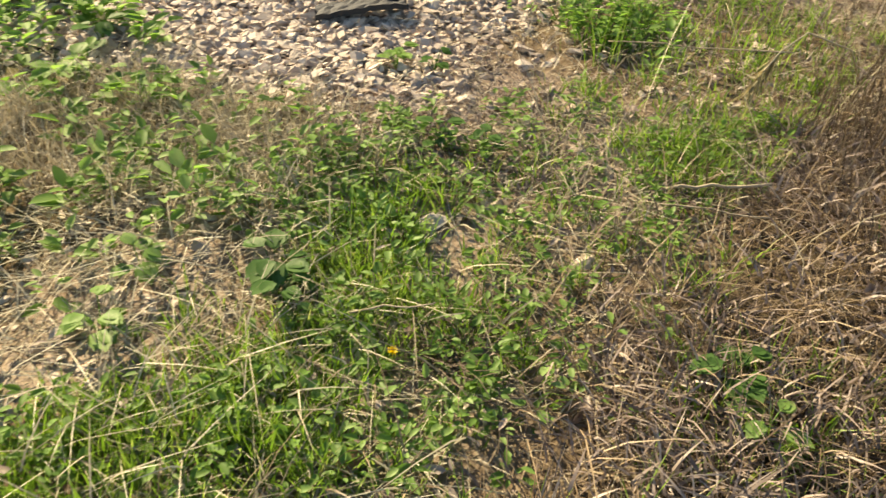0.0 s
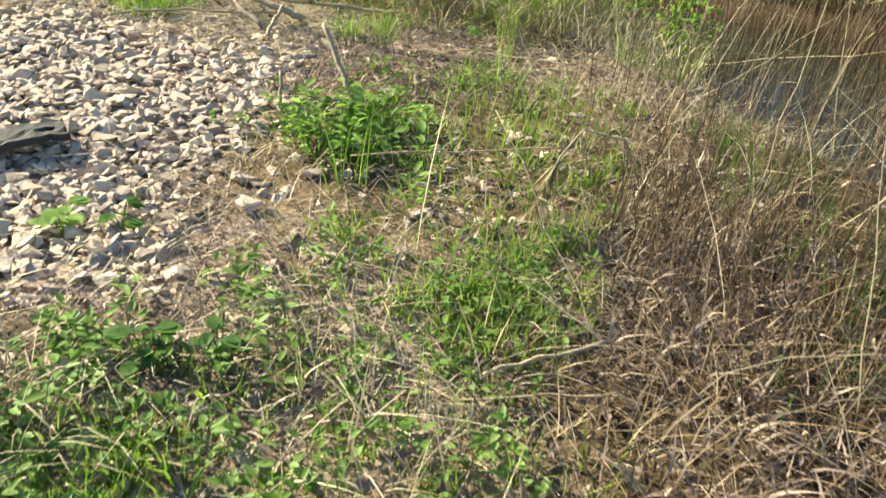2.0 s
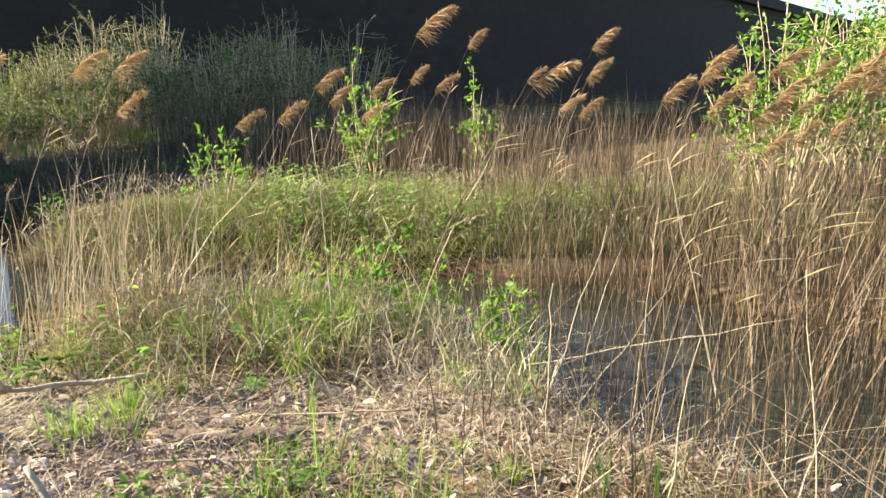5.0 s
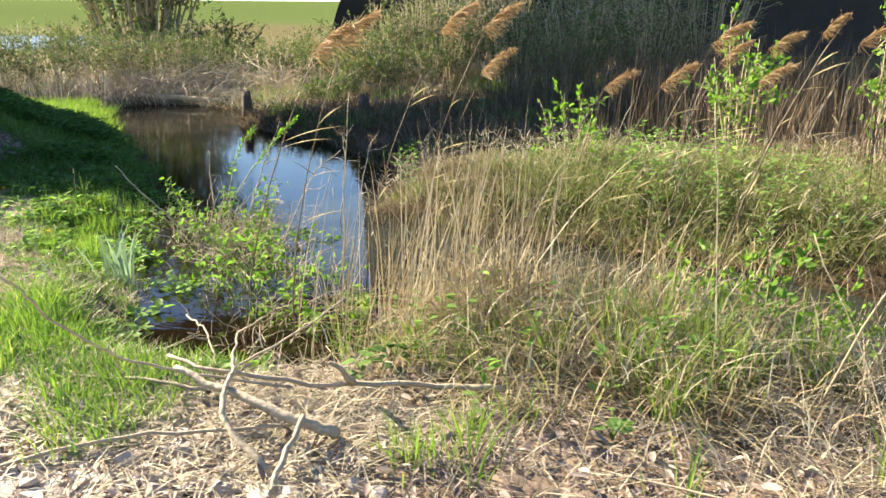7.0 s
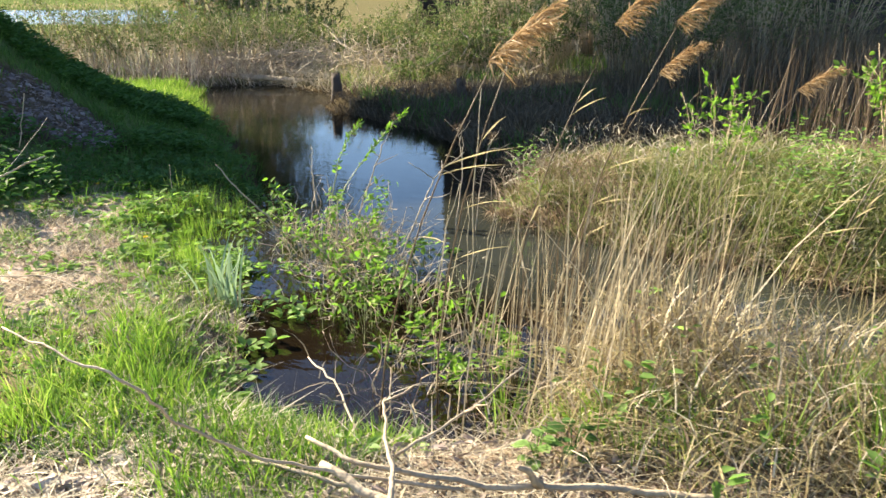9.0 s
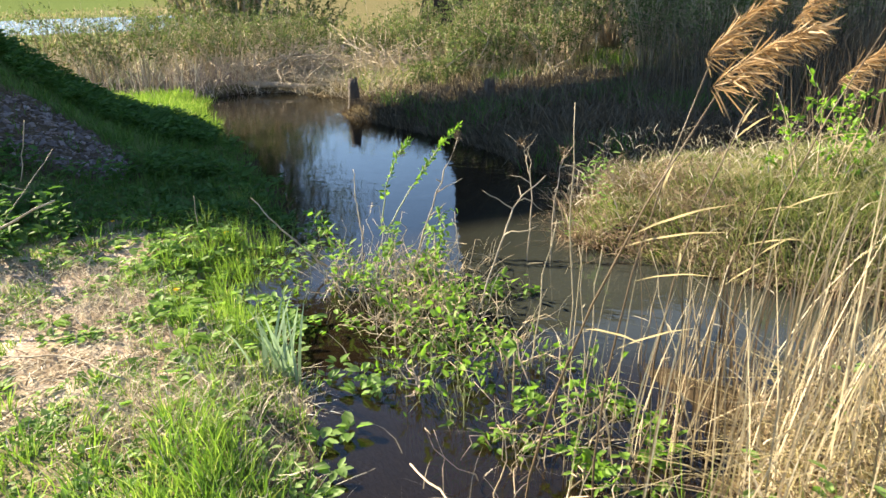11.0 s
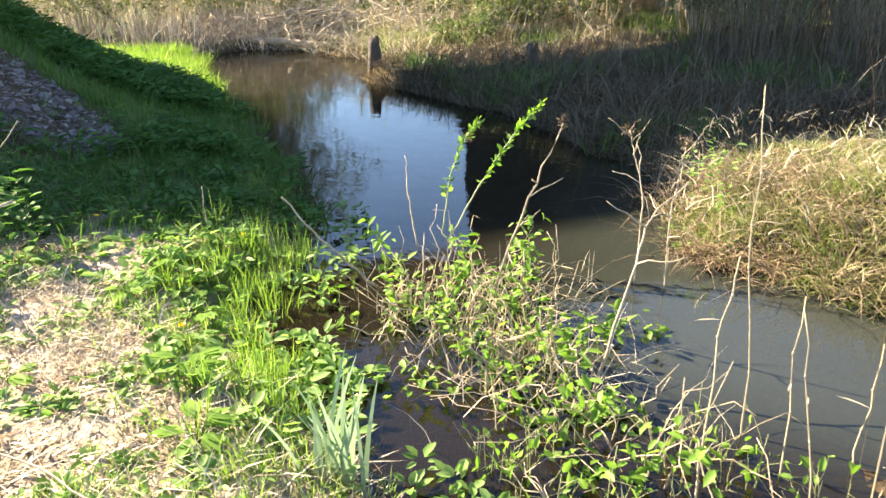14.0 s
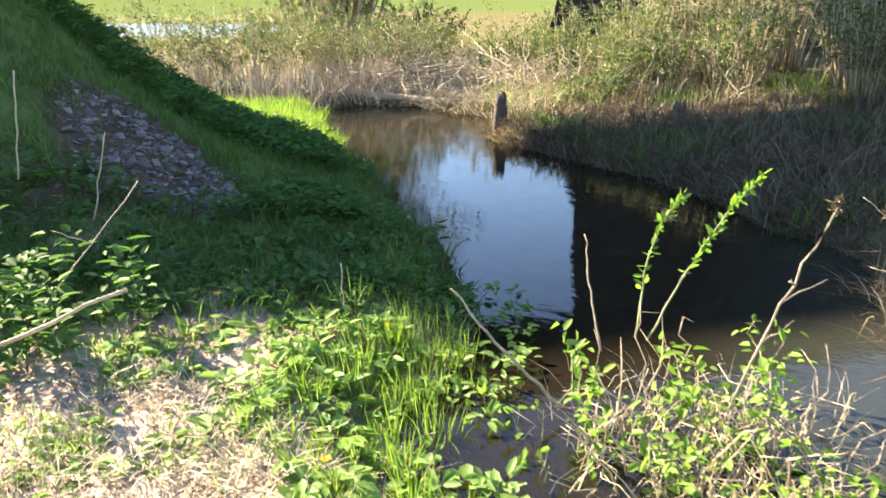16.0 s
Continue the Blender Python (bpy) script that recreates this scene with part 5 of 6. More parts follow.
def plumed_reed(h, lean, seed):
    r = np.random.default_rng(seed)
    top = thing("plumed_reed", pose(0, 0, 0), "tall dead reed with a feathery orange-brown plume", "reed", "plumed reeds by the channel")
    pts = np.stack([lean * h * np.linspace(0, 1, 6) ** 1.8, 0.02 * np.sin(np.linspace(0, 3, 6)), h * np.linspace(0, 1, 6)], -1)
    part("stalk", tri_mesh("stalk", *tube(pts, 0.0045, 0.002, 4), REED), top)
    n = 230
    s = r.uniform(0, 1, n)
    root = pts[-1] + np.stack([0.24 * s * (0.55 + lean), 0 * s, 0.24 * s - 0.10 * s * s], -1) - (0.03, 0, 0.02)
    L = 0.12 * (1 - 0.6 * s) * r.uniform(0.6, 1.2, n)
    a = r.normal(0, 0.5, n)
    way = np.stack([np.cos(a), np.sin(a) * 0.8, r.normal(-0.1, 0.45, n)], -1)
    up = r.normal(0, 1, (n, 3))
    part("plume", tri_mesh("plume", *leaf_cards(root, way, up, L, 0.0042 + 0 * L), PLUME), top)
    for _ in range(3):
        z = r.uniform(0.3, 0.8)
        root = np.array([(lean * h * z**1.8, 0, h * z)])
        a = r.uniform(-1.2, 1.2)
        part("leaf", tri_mesh("leaf", *leaf_cards(root, np.array([(math.cos(a), math.sin(a), 0.4)]), np.array([(0.0, 0, 1)]), r.uniform(0.2, 0.35, 1), np.array([0.012])), TAN), top)
    return top


kinds = [plumed_reed(1.52, 0.28, 1), plumed_reed(1.60, 0.24, 2), plumed_reed(1.50, 0.32, 3), plumed_reed(1.64, 0.28, 4), plumed_reed(1.45, 0.34, 5)]
near_reeds = np.array([(-2.75, 3.36), (-2.55, 3.5), (-2.5, 4.22), (-2.28, 4.27), (-2.35, 4.75), (-1.85, 5.35), (-1.2, 4.6), (-0.6, 4.3)])
reed_feet = np.concatenate([
    np.column_stack([near_reeds, np.maximum(land(near_reeds[:, 0], near_reeds[:, 1]), -0.15) + 0.02]),
    scatter(60, (-1.8, 4.3, 2.6, 6.8), lambda x, y: 0.36 + 0 * x),
    scatter(60, (0.9, 2.9, 3.6, 4.6), lambda x, y: 0.45 + 0 * x),
])
reed_feet[:, 2] = np.maximum(reed_feet[:, 2], -0.2)
for n, p in enumerate(reed_feet):
    m = pose(*p, rng.uniform(-4, 4), rng.uniform(-3, 8), rng.normal(14, 16))
    k = n if n < 5 else int(rng.integers(0, 5))
    m = m @ Matrix.Diagonal((*(rng.uniform(0.9, 1.1),) * 3, 1))
    if n < 5:
        kinds[n].matrix_basis = m
    else:
        copy_thing(kinds[k], m)

# ---- bushes and trees ----


def bush(name, foot, height, spread, stems, leaves, leaf, mat, label, category, group="", bark=TWIG, low=0.12, width=0.4):
    """Stems fanning from the foot, side twigs, and leaves along them."""
    x, y = foot
    top = thing(name, pose(x, y, float(land(x, y)) - 0.05), label, category, group)
    at = []
    for _ in range(stems):
        rods = []
        a = rng.uniform(0, 6.28)
        r = spread * math.sqrt(rng.uniform(0.02, 1))
        hh = height * rng.uniform(0.6, 1.0) * (1 - 0.3 * (r / spread) ** 2)
        b = np.array((math.cos(a) * r * 0.35, math.sin(a) * r * 0.35, 0))
        e = np.array((math.cos(a) * r, math.sin(a) * r, hh))
        line = wiggle(b, e, 6, 0.08 * height * 0.4, 0.04 * height)
        rods.append(tube(line, 0.006 * height, 0.0015 * height, 4))
        for _ in range(5):
            k = rng.uniform(0.3, 0.95)
            i = int(k * 5)
            q = line[i] + (line[min(i + 1, 5)] - line[i]) * (k * 5 - i)
            d = rng.normal(0, 1, 3) * (1, 1, 0.5) + (0, 0, 0.5)
            e2 = q + d / np.linalg.norm(d) * height * rng.uniform(0.1, 0.25)
            tw = wiggle(q, e2, 4, 0.02 * height)
            rods.append(tube(tw, 0.002 * height, 0.0008 * height, 3))
            at.append(tw)
        at.append(line)
        part("stem", tri_mesh("stem", *joined(rods), bark), top)
    pick = rng.integers(0, len(at), leaves)
    p = np.zeros((leaves, 3))
    d = np.zeros((leaves, 3))
    for i, q in enumerate(pick):
        line = at[q]
        k = rng.uniform(low, 1) * (len(line) - 1)
        j = min(int(k), len(line) - 2)
        p[i] = line[j] + (line[j + 1] - line[j]) * (k - j)
        d[i] = line[j + 1] - line[j]
    d = d / (np.linalg.norm(d, axis=1, keepdims=True) + 1e-6) + rng.normal(0, 0.7, (leaves, 3))
    p += rng.normal(0, 0.012 * height, (leaves, 3))
    L = rand(leaves, leaf * 0.6, leaf * 1.3)
    part("foliage", tri_mesh("foliage", *leaf_cards(p, d, rng.normal(0, 1, (leaves, 3)) + (0, 0, 0.8), L, L * width), mat), top)
    return top


# u, v along and across the bridge, height, spread, stems, leaves
willow_feet = [(u, 16.8 + 0.35 * math.sin(3.1 * u), 0.8 + 0.42 * (u - 3.8), 0.75, 40, 2300) for u in np.arange(4.7, 8.6, 0.78)]
willow_feet += [(u, 18.2 + 0.4 * math.sin(2.3 * u + 1), 0.8 + 0.45 * (u - 3.6), 1.0, 44, 2600) for u in np.arange(5.3, 9.8, 1.1)]
willow_feet += [(u, 18.4 + 0.5 * math.sin(2.9 * u), 1.55, 0.7, 20, 900) for u in np.arange(2.3, 5.0, 0.6)]
willow_feet += [(u, 18.8 + 0.5 * math.sin(2.1 * u), 1.7, 1.0, 44, 1500) for u in np.arange(-2.2, 2.2, 0.85)]
willow_feet += [(u, 15.3 + 0.4 * math.sin(2.7 * u), 0.62 + 0.34 * (u - 3.8), 0.5, 22, 1100) for u in np.arange(4.1, 7.4, 0.55)]
willow_feet += [(7.5, 13.5, 1.9, 0.7, 40, 2300), (7.9, 12.5, 1.9, 0.7, 40, 2300), (8.2, 14.6, 2.3, 0.8, 40, 2300), (8.8, 13.8, 2.4, 0.9, 40, 2300), (9.9, 14.4, 2.7, 1.0, 40, 2300), (8.6, 12.9, 2.2, 0.8, 40, 2300)]
willow_feet += [(10.6, 13.4, 2.7, 1.0, 40, 2300), (9.6, 12.4, 2.3, 0.9, 40, 2300), (11.6, 12.8, 2.8, 1.1, 40, 2300), (11.2, 15.0, 3.0, 1.1, 40, 2300)]
for u, v, h, s, stems, leaves in willow_feet:
    x, y = AX * u + SX * v
    bush("willow_bush", (float(x), float(y)), h, s, stems, leaves, 0.06, WILLOW, "thin-stemmed willow bush in young yellow-green leaf", "bush", "willow thicket beyond the pond", width=0.45, low=0.25)
for x, y, h, s in ((-14.2, 15.6, 1.3, 1.2), (-15.6, 16.8, 1.2, 1.3), (-13.6, 17.6, 1.5, 1.2), (-17.6, 17.4, 1.0, 1.4)):
    bush("shrub", (x, y), h, s, 26, 2600, 0.06, WILLOW, "fresh green shrub behind the dead reeds", "shrub", "shrubs beyond the pond")
bush("sapling", (-0.4, 9.2), 1.9, 0.42, 9, 620, 0.075, SPRING, "leafy green sapling standing among plumed reeds", "sapling", width=0.55)
bush("sapling", (0.9, 9.6), 1.8, 0.3, 6, 300, 0.07, SPRING, "slender leafy sapling among plumed reeds", "sapling", width=0.55)
bush("sapling", (-1.9, 7.2), 1.0, 0.35, 8, 320, 0.05, SPRING, "small leafy shoots in the tussock grass", "sapling", width=0.55)
for x, y, h, s in ((3.7, 7.0, 2.3, 0.8), (4.9, 7.4, 2.7, 0.9), (6.0, 8.8, 3.2, 1.2), (7.6, 9.6, 3.6, 1.4)):
    bush("shrub", (x, y), h, s, 26, 1900, 0.07, SPRING, "leafy green shrub standing behind brown reeds", "shrub", "shrubs behind the reeds", width=0.5, low=0.3)
bush("tree", (-19.8, 22.3), 9.5, 3.4, 70, 14000, 0.2, WILLOW, "pale silvery-green willow tree beyond the marsh", "tree", low=0.08)
for x, y, h, s in ((-17.6, 20.6, 1.9, 1.6), (-19.6, 19.8, 1.7, 1.6), (-16.2, 21.8, 1.9, 1.5)):
    bush("shrub", (x, y), h, s, 34, 3600, 0.09, WILLOW, "rounded green shrub before the willow tree", "shrub", "shrubs below the willow tree", low=0.05)

# leaf shoots standing in the dry grass by the channel
for x, y, h in ((-0.35, 4.15, 0.75), (0.05, 4.4, 0.7), (-0.7, 4.5, 0.6), (0.3, 3.6, 0.6)):
    bush("leafy_shrub", (x, y), h, 0.28, 9, 240, 0.045, SPRING, "small shrub with round young leaves in dry grass", "shrub", "shrubs in the dry grass", width=0.6)

# ---- brush clumps standing in the water ----


def brush_clump(x, y, rad, high, stems, leaves, label):
    clump = thing("brush_clump", pose(x, y, -0.2), label, "brush clump", "brush clumps in the stream")
    leaves_at = []
    for _ in range(stems):
        a, r = rng.uniform(0, 6.28), rad * math.sqrt(rng.uniform(0, 1))
        b = np.array((math.cos(a) * r, math.sin(a) * r * 0.9, 0.0))
        up = rng.uniform(0.6, 1.6) if rng.random() < 0.4 else rng.uniform(-0.1, 0.45)
        out = rng.normal(0, 0.4, 3) + (math.cos(a) * 0.25, math.sin(a) * 0.25, up)
        e = b + out / np.linalg.norm(out) * rng.uniform(0.3, 1.15) * high
        e[2] = max(e[2], 0.06)
        line = wiggle(b, e, 6, 0.09, 0.05)
        part("twig", tri_mesh("twig", *tube(line, rng.uniform(0.0022, 0.0045), 0.0012, 4), TWIG), clump)
        leaves_at.append(line)
    n = leaves
    pick = rng.integers(0, max(3, stems // 5), n)
    p = np.array([leaves_at[k][rng.integers(2, 6)] for k in pick]) + rng.normal(0, 0.03, (n, 3))
    p[:, 2] = np.maximum(p[:, 2], 0.06)
    L = rand(n, 0.03, 0.065)
    part("foliage", tri_mesh("foliage", *leaf_cards(p, rng.normal(0, 1, (n, 3)) * (1, 1, 0.6), rng.normal(0, 0.4, (n, 3)) + (0, 0, 1), L, L * 0.5), SPRING), clump)
    n = 2 * stems
    q = np.stack([rng.normal(0, rad * 0.6, n), rng.normal(0, rad * 0.55, n), rand(n, 0.0, 0.1)], -1)
    tuft = part("straw", tri_mesh("straw", *blades(q, rand(n, 0.08, 0.28), rand(n, 0.002, 0.005), rand(n, 0.3, 1.8), rand(n, 0, 6.28), 3, 0.4), STRAW), clump)
    tuft["kind"] = "stuff"


brush_clump(-4.2, 5.35, 0.46, 0.46, 140, 620, "tangle of dead stems and green leaves in the water")
brush_clump(-3.85, 4.9, 0.3, 0.36, 66, 170, "low tangle of dead stems and green leaves in the water")
brush_clump(-3.45, 4.65, 0.32, 0.45, 26, 220, "loose tangle of dead twigs and leaves in the water")
brush_clump(-2.8, 4.1, 0.36, 0.5, 32, 260, "loose tangle of dead twigs at the bank edge")
brush_clump(-2.75, 3.6, 0.34, 0.45, 22, 150, "loose dead twigs hanging over the pool")


def stem(name, pts, r0, r1, mat, label, category, twigs=0, group="", sides=6):
    """A single crooked stem or stick through the points, with side twigs."""
    pts = np.array(pts, float)
    s = np.linspace(0, len(pts) - 1, 4 * len(pts))
    line = np.stack([np.interp(s, np.arange(len(pts)), pts[:, k]) for k in range(3)], -1)
    for _ in range(2):
        line[1:-1] = (line[:-2] + 2 * line[1:-1] + line[2:]) / 4
    line[1:-1] += rng.normal(0, 0.004, (len(line) - 2, 3))
    o = line[0].copy()
    top = thing(name, pose(*o), label, category, group)
    rod = part("stem", tri_mesh("stem", *tube(line - o, r0, r1, sides), mat), top)
    for _ in range(twigs):
        i = rng.integers(len(line) // 3, len(line) - 1)
        d = rng.normal(0, 1, 3) * (1, 1, 0.4) + (0, 0, 0.6)
        e = line[i] + d / np.linalg.norm(d) * rng.uniform(0.08, 0.22)
        part("twig", tri_mesh("twig", *tube(wiggle(line[i] - o, e - o, 5, 0.02), r1 * 1.4, r1 * 0.6, 4), mat), rod)
    return top


# upright stems of the clump and its green shoots
stem("bare_stem", [(-4.75, 5.35, -0.1), (-4.95, 5.2, 0.15), (-5.11, 5.11, 0.39)], 0.008, 0.004, BRANCH, "thin bare stem leaning out of the water", "stem")
stem("bare_stem", [(-4.8, 5.9, -0.1), (-4.92, 6.03, 0.15), (-5.0, 6.15, 0.35)], 0.006, 0.003, BRANCH, "thin bare stem standing in the clump", "stem")
stem("bare_stem", [(-4.2, 5.5, -0.1), (-4.08, 5.6, 0.35), (-3.945, 5.69, 0.73)], 0.006, 0.003, BRANCH, "bare forked stem standing in the clump", "stem", 3)
stem("bare_stem", [(-3.56, 4.9, -0.2), (-3.5, 5.22, 0.25), (-3.48, 5.45, 0.43), (-3.36, 5.6, 0.55)], 0.006, 0.003, BRANCH, "branching bare stem standing in the water", "stem", 4)


def shoot(pts, n):
    top = stem("leafy_shoot", pts, 0.005, 0.002, GREENSTEM, "arching green shoot with small bright leaves", "shoot", 0, "shoots of the clump")
    pts = np.array(pts)
    s = np.linspace(0.25, 1, n) * (len(pts) - 1)
    p = np.stack([np.interp(s, np.arange(len(pts)), pts[:, k]) for k in range(3)], -1) - pts[0]
    d = rng.normal(0, 0.7, (n, 3)) + (0.2, 0.2, 0.5)
    L = rand(n, 0.03, 0.055)
    part("leaves", tri_mesh("leaves", *leaf_cards(p, d, rng.normal(0, 1, (n, 3)), L, L * 0.45), SPRING), top)
    return top


shoot([(-4.6, 5.9, 0.0), (-4.5, 6.2, 0.3), (-4.4, 6.42, 0.52), (-4.31, 6.56, 0.64)], 70)
shoot([(-4.65, 5.9, 0.0), (-4.68, 6.05, 0.25), (-4.66, 6.2, 0.45), (-4.6, 6.3, 0.56)], 45)

# ---- single canes and stems ----


def cane(pts, r, label="pale dead reed cane leaning in the stand", mat=CANE, group="single reed canes"):
    """A jointed reed cane with a dry leaf or two."""
    pts = np.array(pts, float)
    s = np.linspace(0, len(pts) - 1, 9)
    line = np.stack([np.interp(s, np.arange(len(pts)), pts[:, k]) for k in range(3)], -1)
    line[1:-1] += rng.normal(0, 0.006, (7, 3))
    o = line[0].copy()
    top = thing("reed_cane", pose(*o), label, "reed", group)
    r = r * 0.62
    stalk = part("stalk", tri_mesh("stalk", *tube(line - o, r, r * 0.55, 6), mat), top)
    for k in (2, 4, 6):
        c = line[k] - o
        d = line[k + 1] - line[k]
        d = d / np.linalg.norm(d) * 0.006
        part("joint", tri_mesh("joint", *tube(np.array([c - d, c, c + d]), r * 1.08, r * 1.08, 6), mat), stalk)
    a = rng.uniform(0, 6.28)
    part("dry_leaf", tri_mesh("dry_leaf", *leaf_cards((line[5] - o)[None], np.array([(math.cos(a), math.sin(a), 0.1)]), np.array([(0, 0, 1.0)]), np.array([rng.uniform(0.05, 0.12)]), np.array([0.008])), STRAW), stalk)
    return top


for pts, r in (
    ([(0.31, 2.34, 0.0), (0.417, 2.78, 0.6)], 0.006), ([(0.40, 3.246, 0.05), (1.374, 2.55, 0.5)], 0.005), ([(0.446, 2.66, 0.0), (1.09, 3.166, 0.464)], 0.006),
    ([(0.42, 2.31, 0.03), (1.237, 2.232, 0.176)], 0.005), ([(0.318, 2.577, 0.0), (0.724, 3.062, 0.789)], 0.006), ([(-0.556, 3.396, 0.0), (-0.606, 3.685, 0.595), (-0.678, 3.869, 1.184)], 0.007),
    ([(-0.2, 3.45, 0.0), (-0.022, 3.469, 0.545), (0.264, 3.438, 1.145)], 0.008), ([(0.7, 2.5, -0.1), (0.9, 2.9, 0.9)], 0.005), ([(1.2, 2.6, -0.2), (1.0, 3.1, 1.1)], 0.005), ([(0.1, 2.9, 0.0), (-0.3, 3.3, 0.8)], 0.005),
    ([(-2.984, 4.83, -0.3), (-3.064, 5.076, 0.413), (-3.115, 5.286, 1.02)], 0.007), ([(-3.116, 4.54, -0.3), (-3.125, 4.8, 0.25), (-3.10, 4.95, 0.50)], 0.007), ([(-2.865, 4.613, -0.3), (-2.877, 4.978, 0.38)], 0.006),
    ([(-2.654, 4.745, -0.3), (-2.61, 5.037, 0.229)], 0.006), ([(-2.482, 4.574, -0.3), (-2.35, 4.98, 0.375)], 0.006), ([(-2.418, 4.269, -0.2), (-2.263, 4.701, 0.509)], 0.007),
    ([(-2.2, 4.4, -0.2), (-2.1, 4.8, 0.75)], 0.005), ([(-2.75, 4.3, -0.2), (-2.9, 4.6, 0.5)], 0.005), ([(-2.3, 4.1, -0.1), (-2.55, 4.35, 0.6)], 0.005), ([(-1.9, 4.3, -0.2), (-1.75, 4.5, 0.95)], 0.005),
    ([(0.2, 1.1, 0.0), (0.5, 1.5, 0.8)], 0.004), ([(0.6, 0.9, 0.0), (0.7, 1.4, 1.0)], 0.004), ([(0.25, 0.3, 0.0), (-0.25, 0.75, 0.5)], 0.004), ([(0.9, 0.2, 0.0), (0.75, 0.6, 0.9)], 0.004),
):
    cane(pts, r)
stem("weed_stalk", [(-3.6, 5.95, -0.3), (-3.63, 6.2, 0.25), (-3.72, 6.35, 0.42), (-3.78, 6.42, 0.56)], 0.0045, 0.0025, BRANCH, "dead weed stalk with shaggy brown seed head", "weed stalk", 5, "dead weed stalks in the water")
stem("weed_stalk", [(-3.45, 6.0, -0.3), (-3.5, 6.25, 0.215), (-3.48, 6.42, 0.52)], 0.0045, 0.0025, BRANCH, "dead weed stalk with shaggy brown seed head", "weed stalk", 5, "dead weed stalks in the water")


def seed_head(p, size):
    n = 60
    top = thing("seed_head", pose(*p), "shaggy dry brown seed head on a dead weed", "seed head", "dead weed seed heads")
    d = rng.normal(0, 1, (n, 3))
    q = rng.normal(0, size * 0.3, (n, 3))
    part("tuft", tri_mesh("tuft", *leaf_cards(q, d, rng.normal(0, 1, (n, 3)), rand(n, size * 0.3, size), 0.007 + 0 * d[:, 0]), REED), top)


seed_head((-3.78, 6.42, 0.56), 0.05)
seed_head((-3.48, 6.42, 0.52), 0.055)
seed_head((-3.95, 5.7, 0.73), 0.035)
seed_head((-4.65, 6.26, 0.48), 0.045)

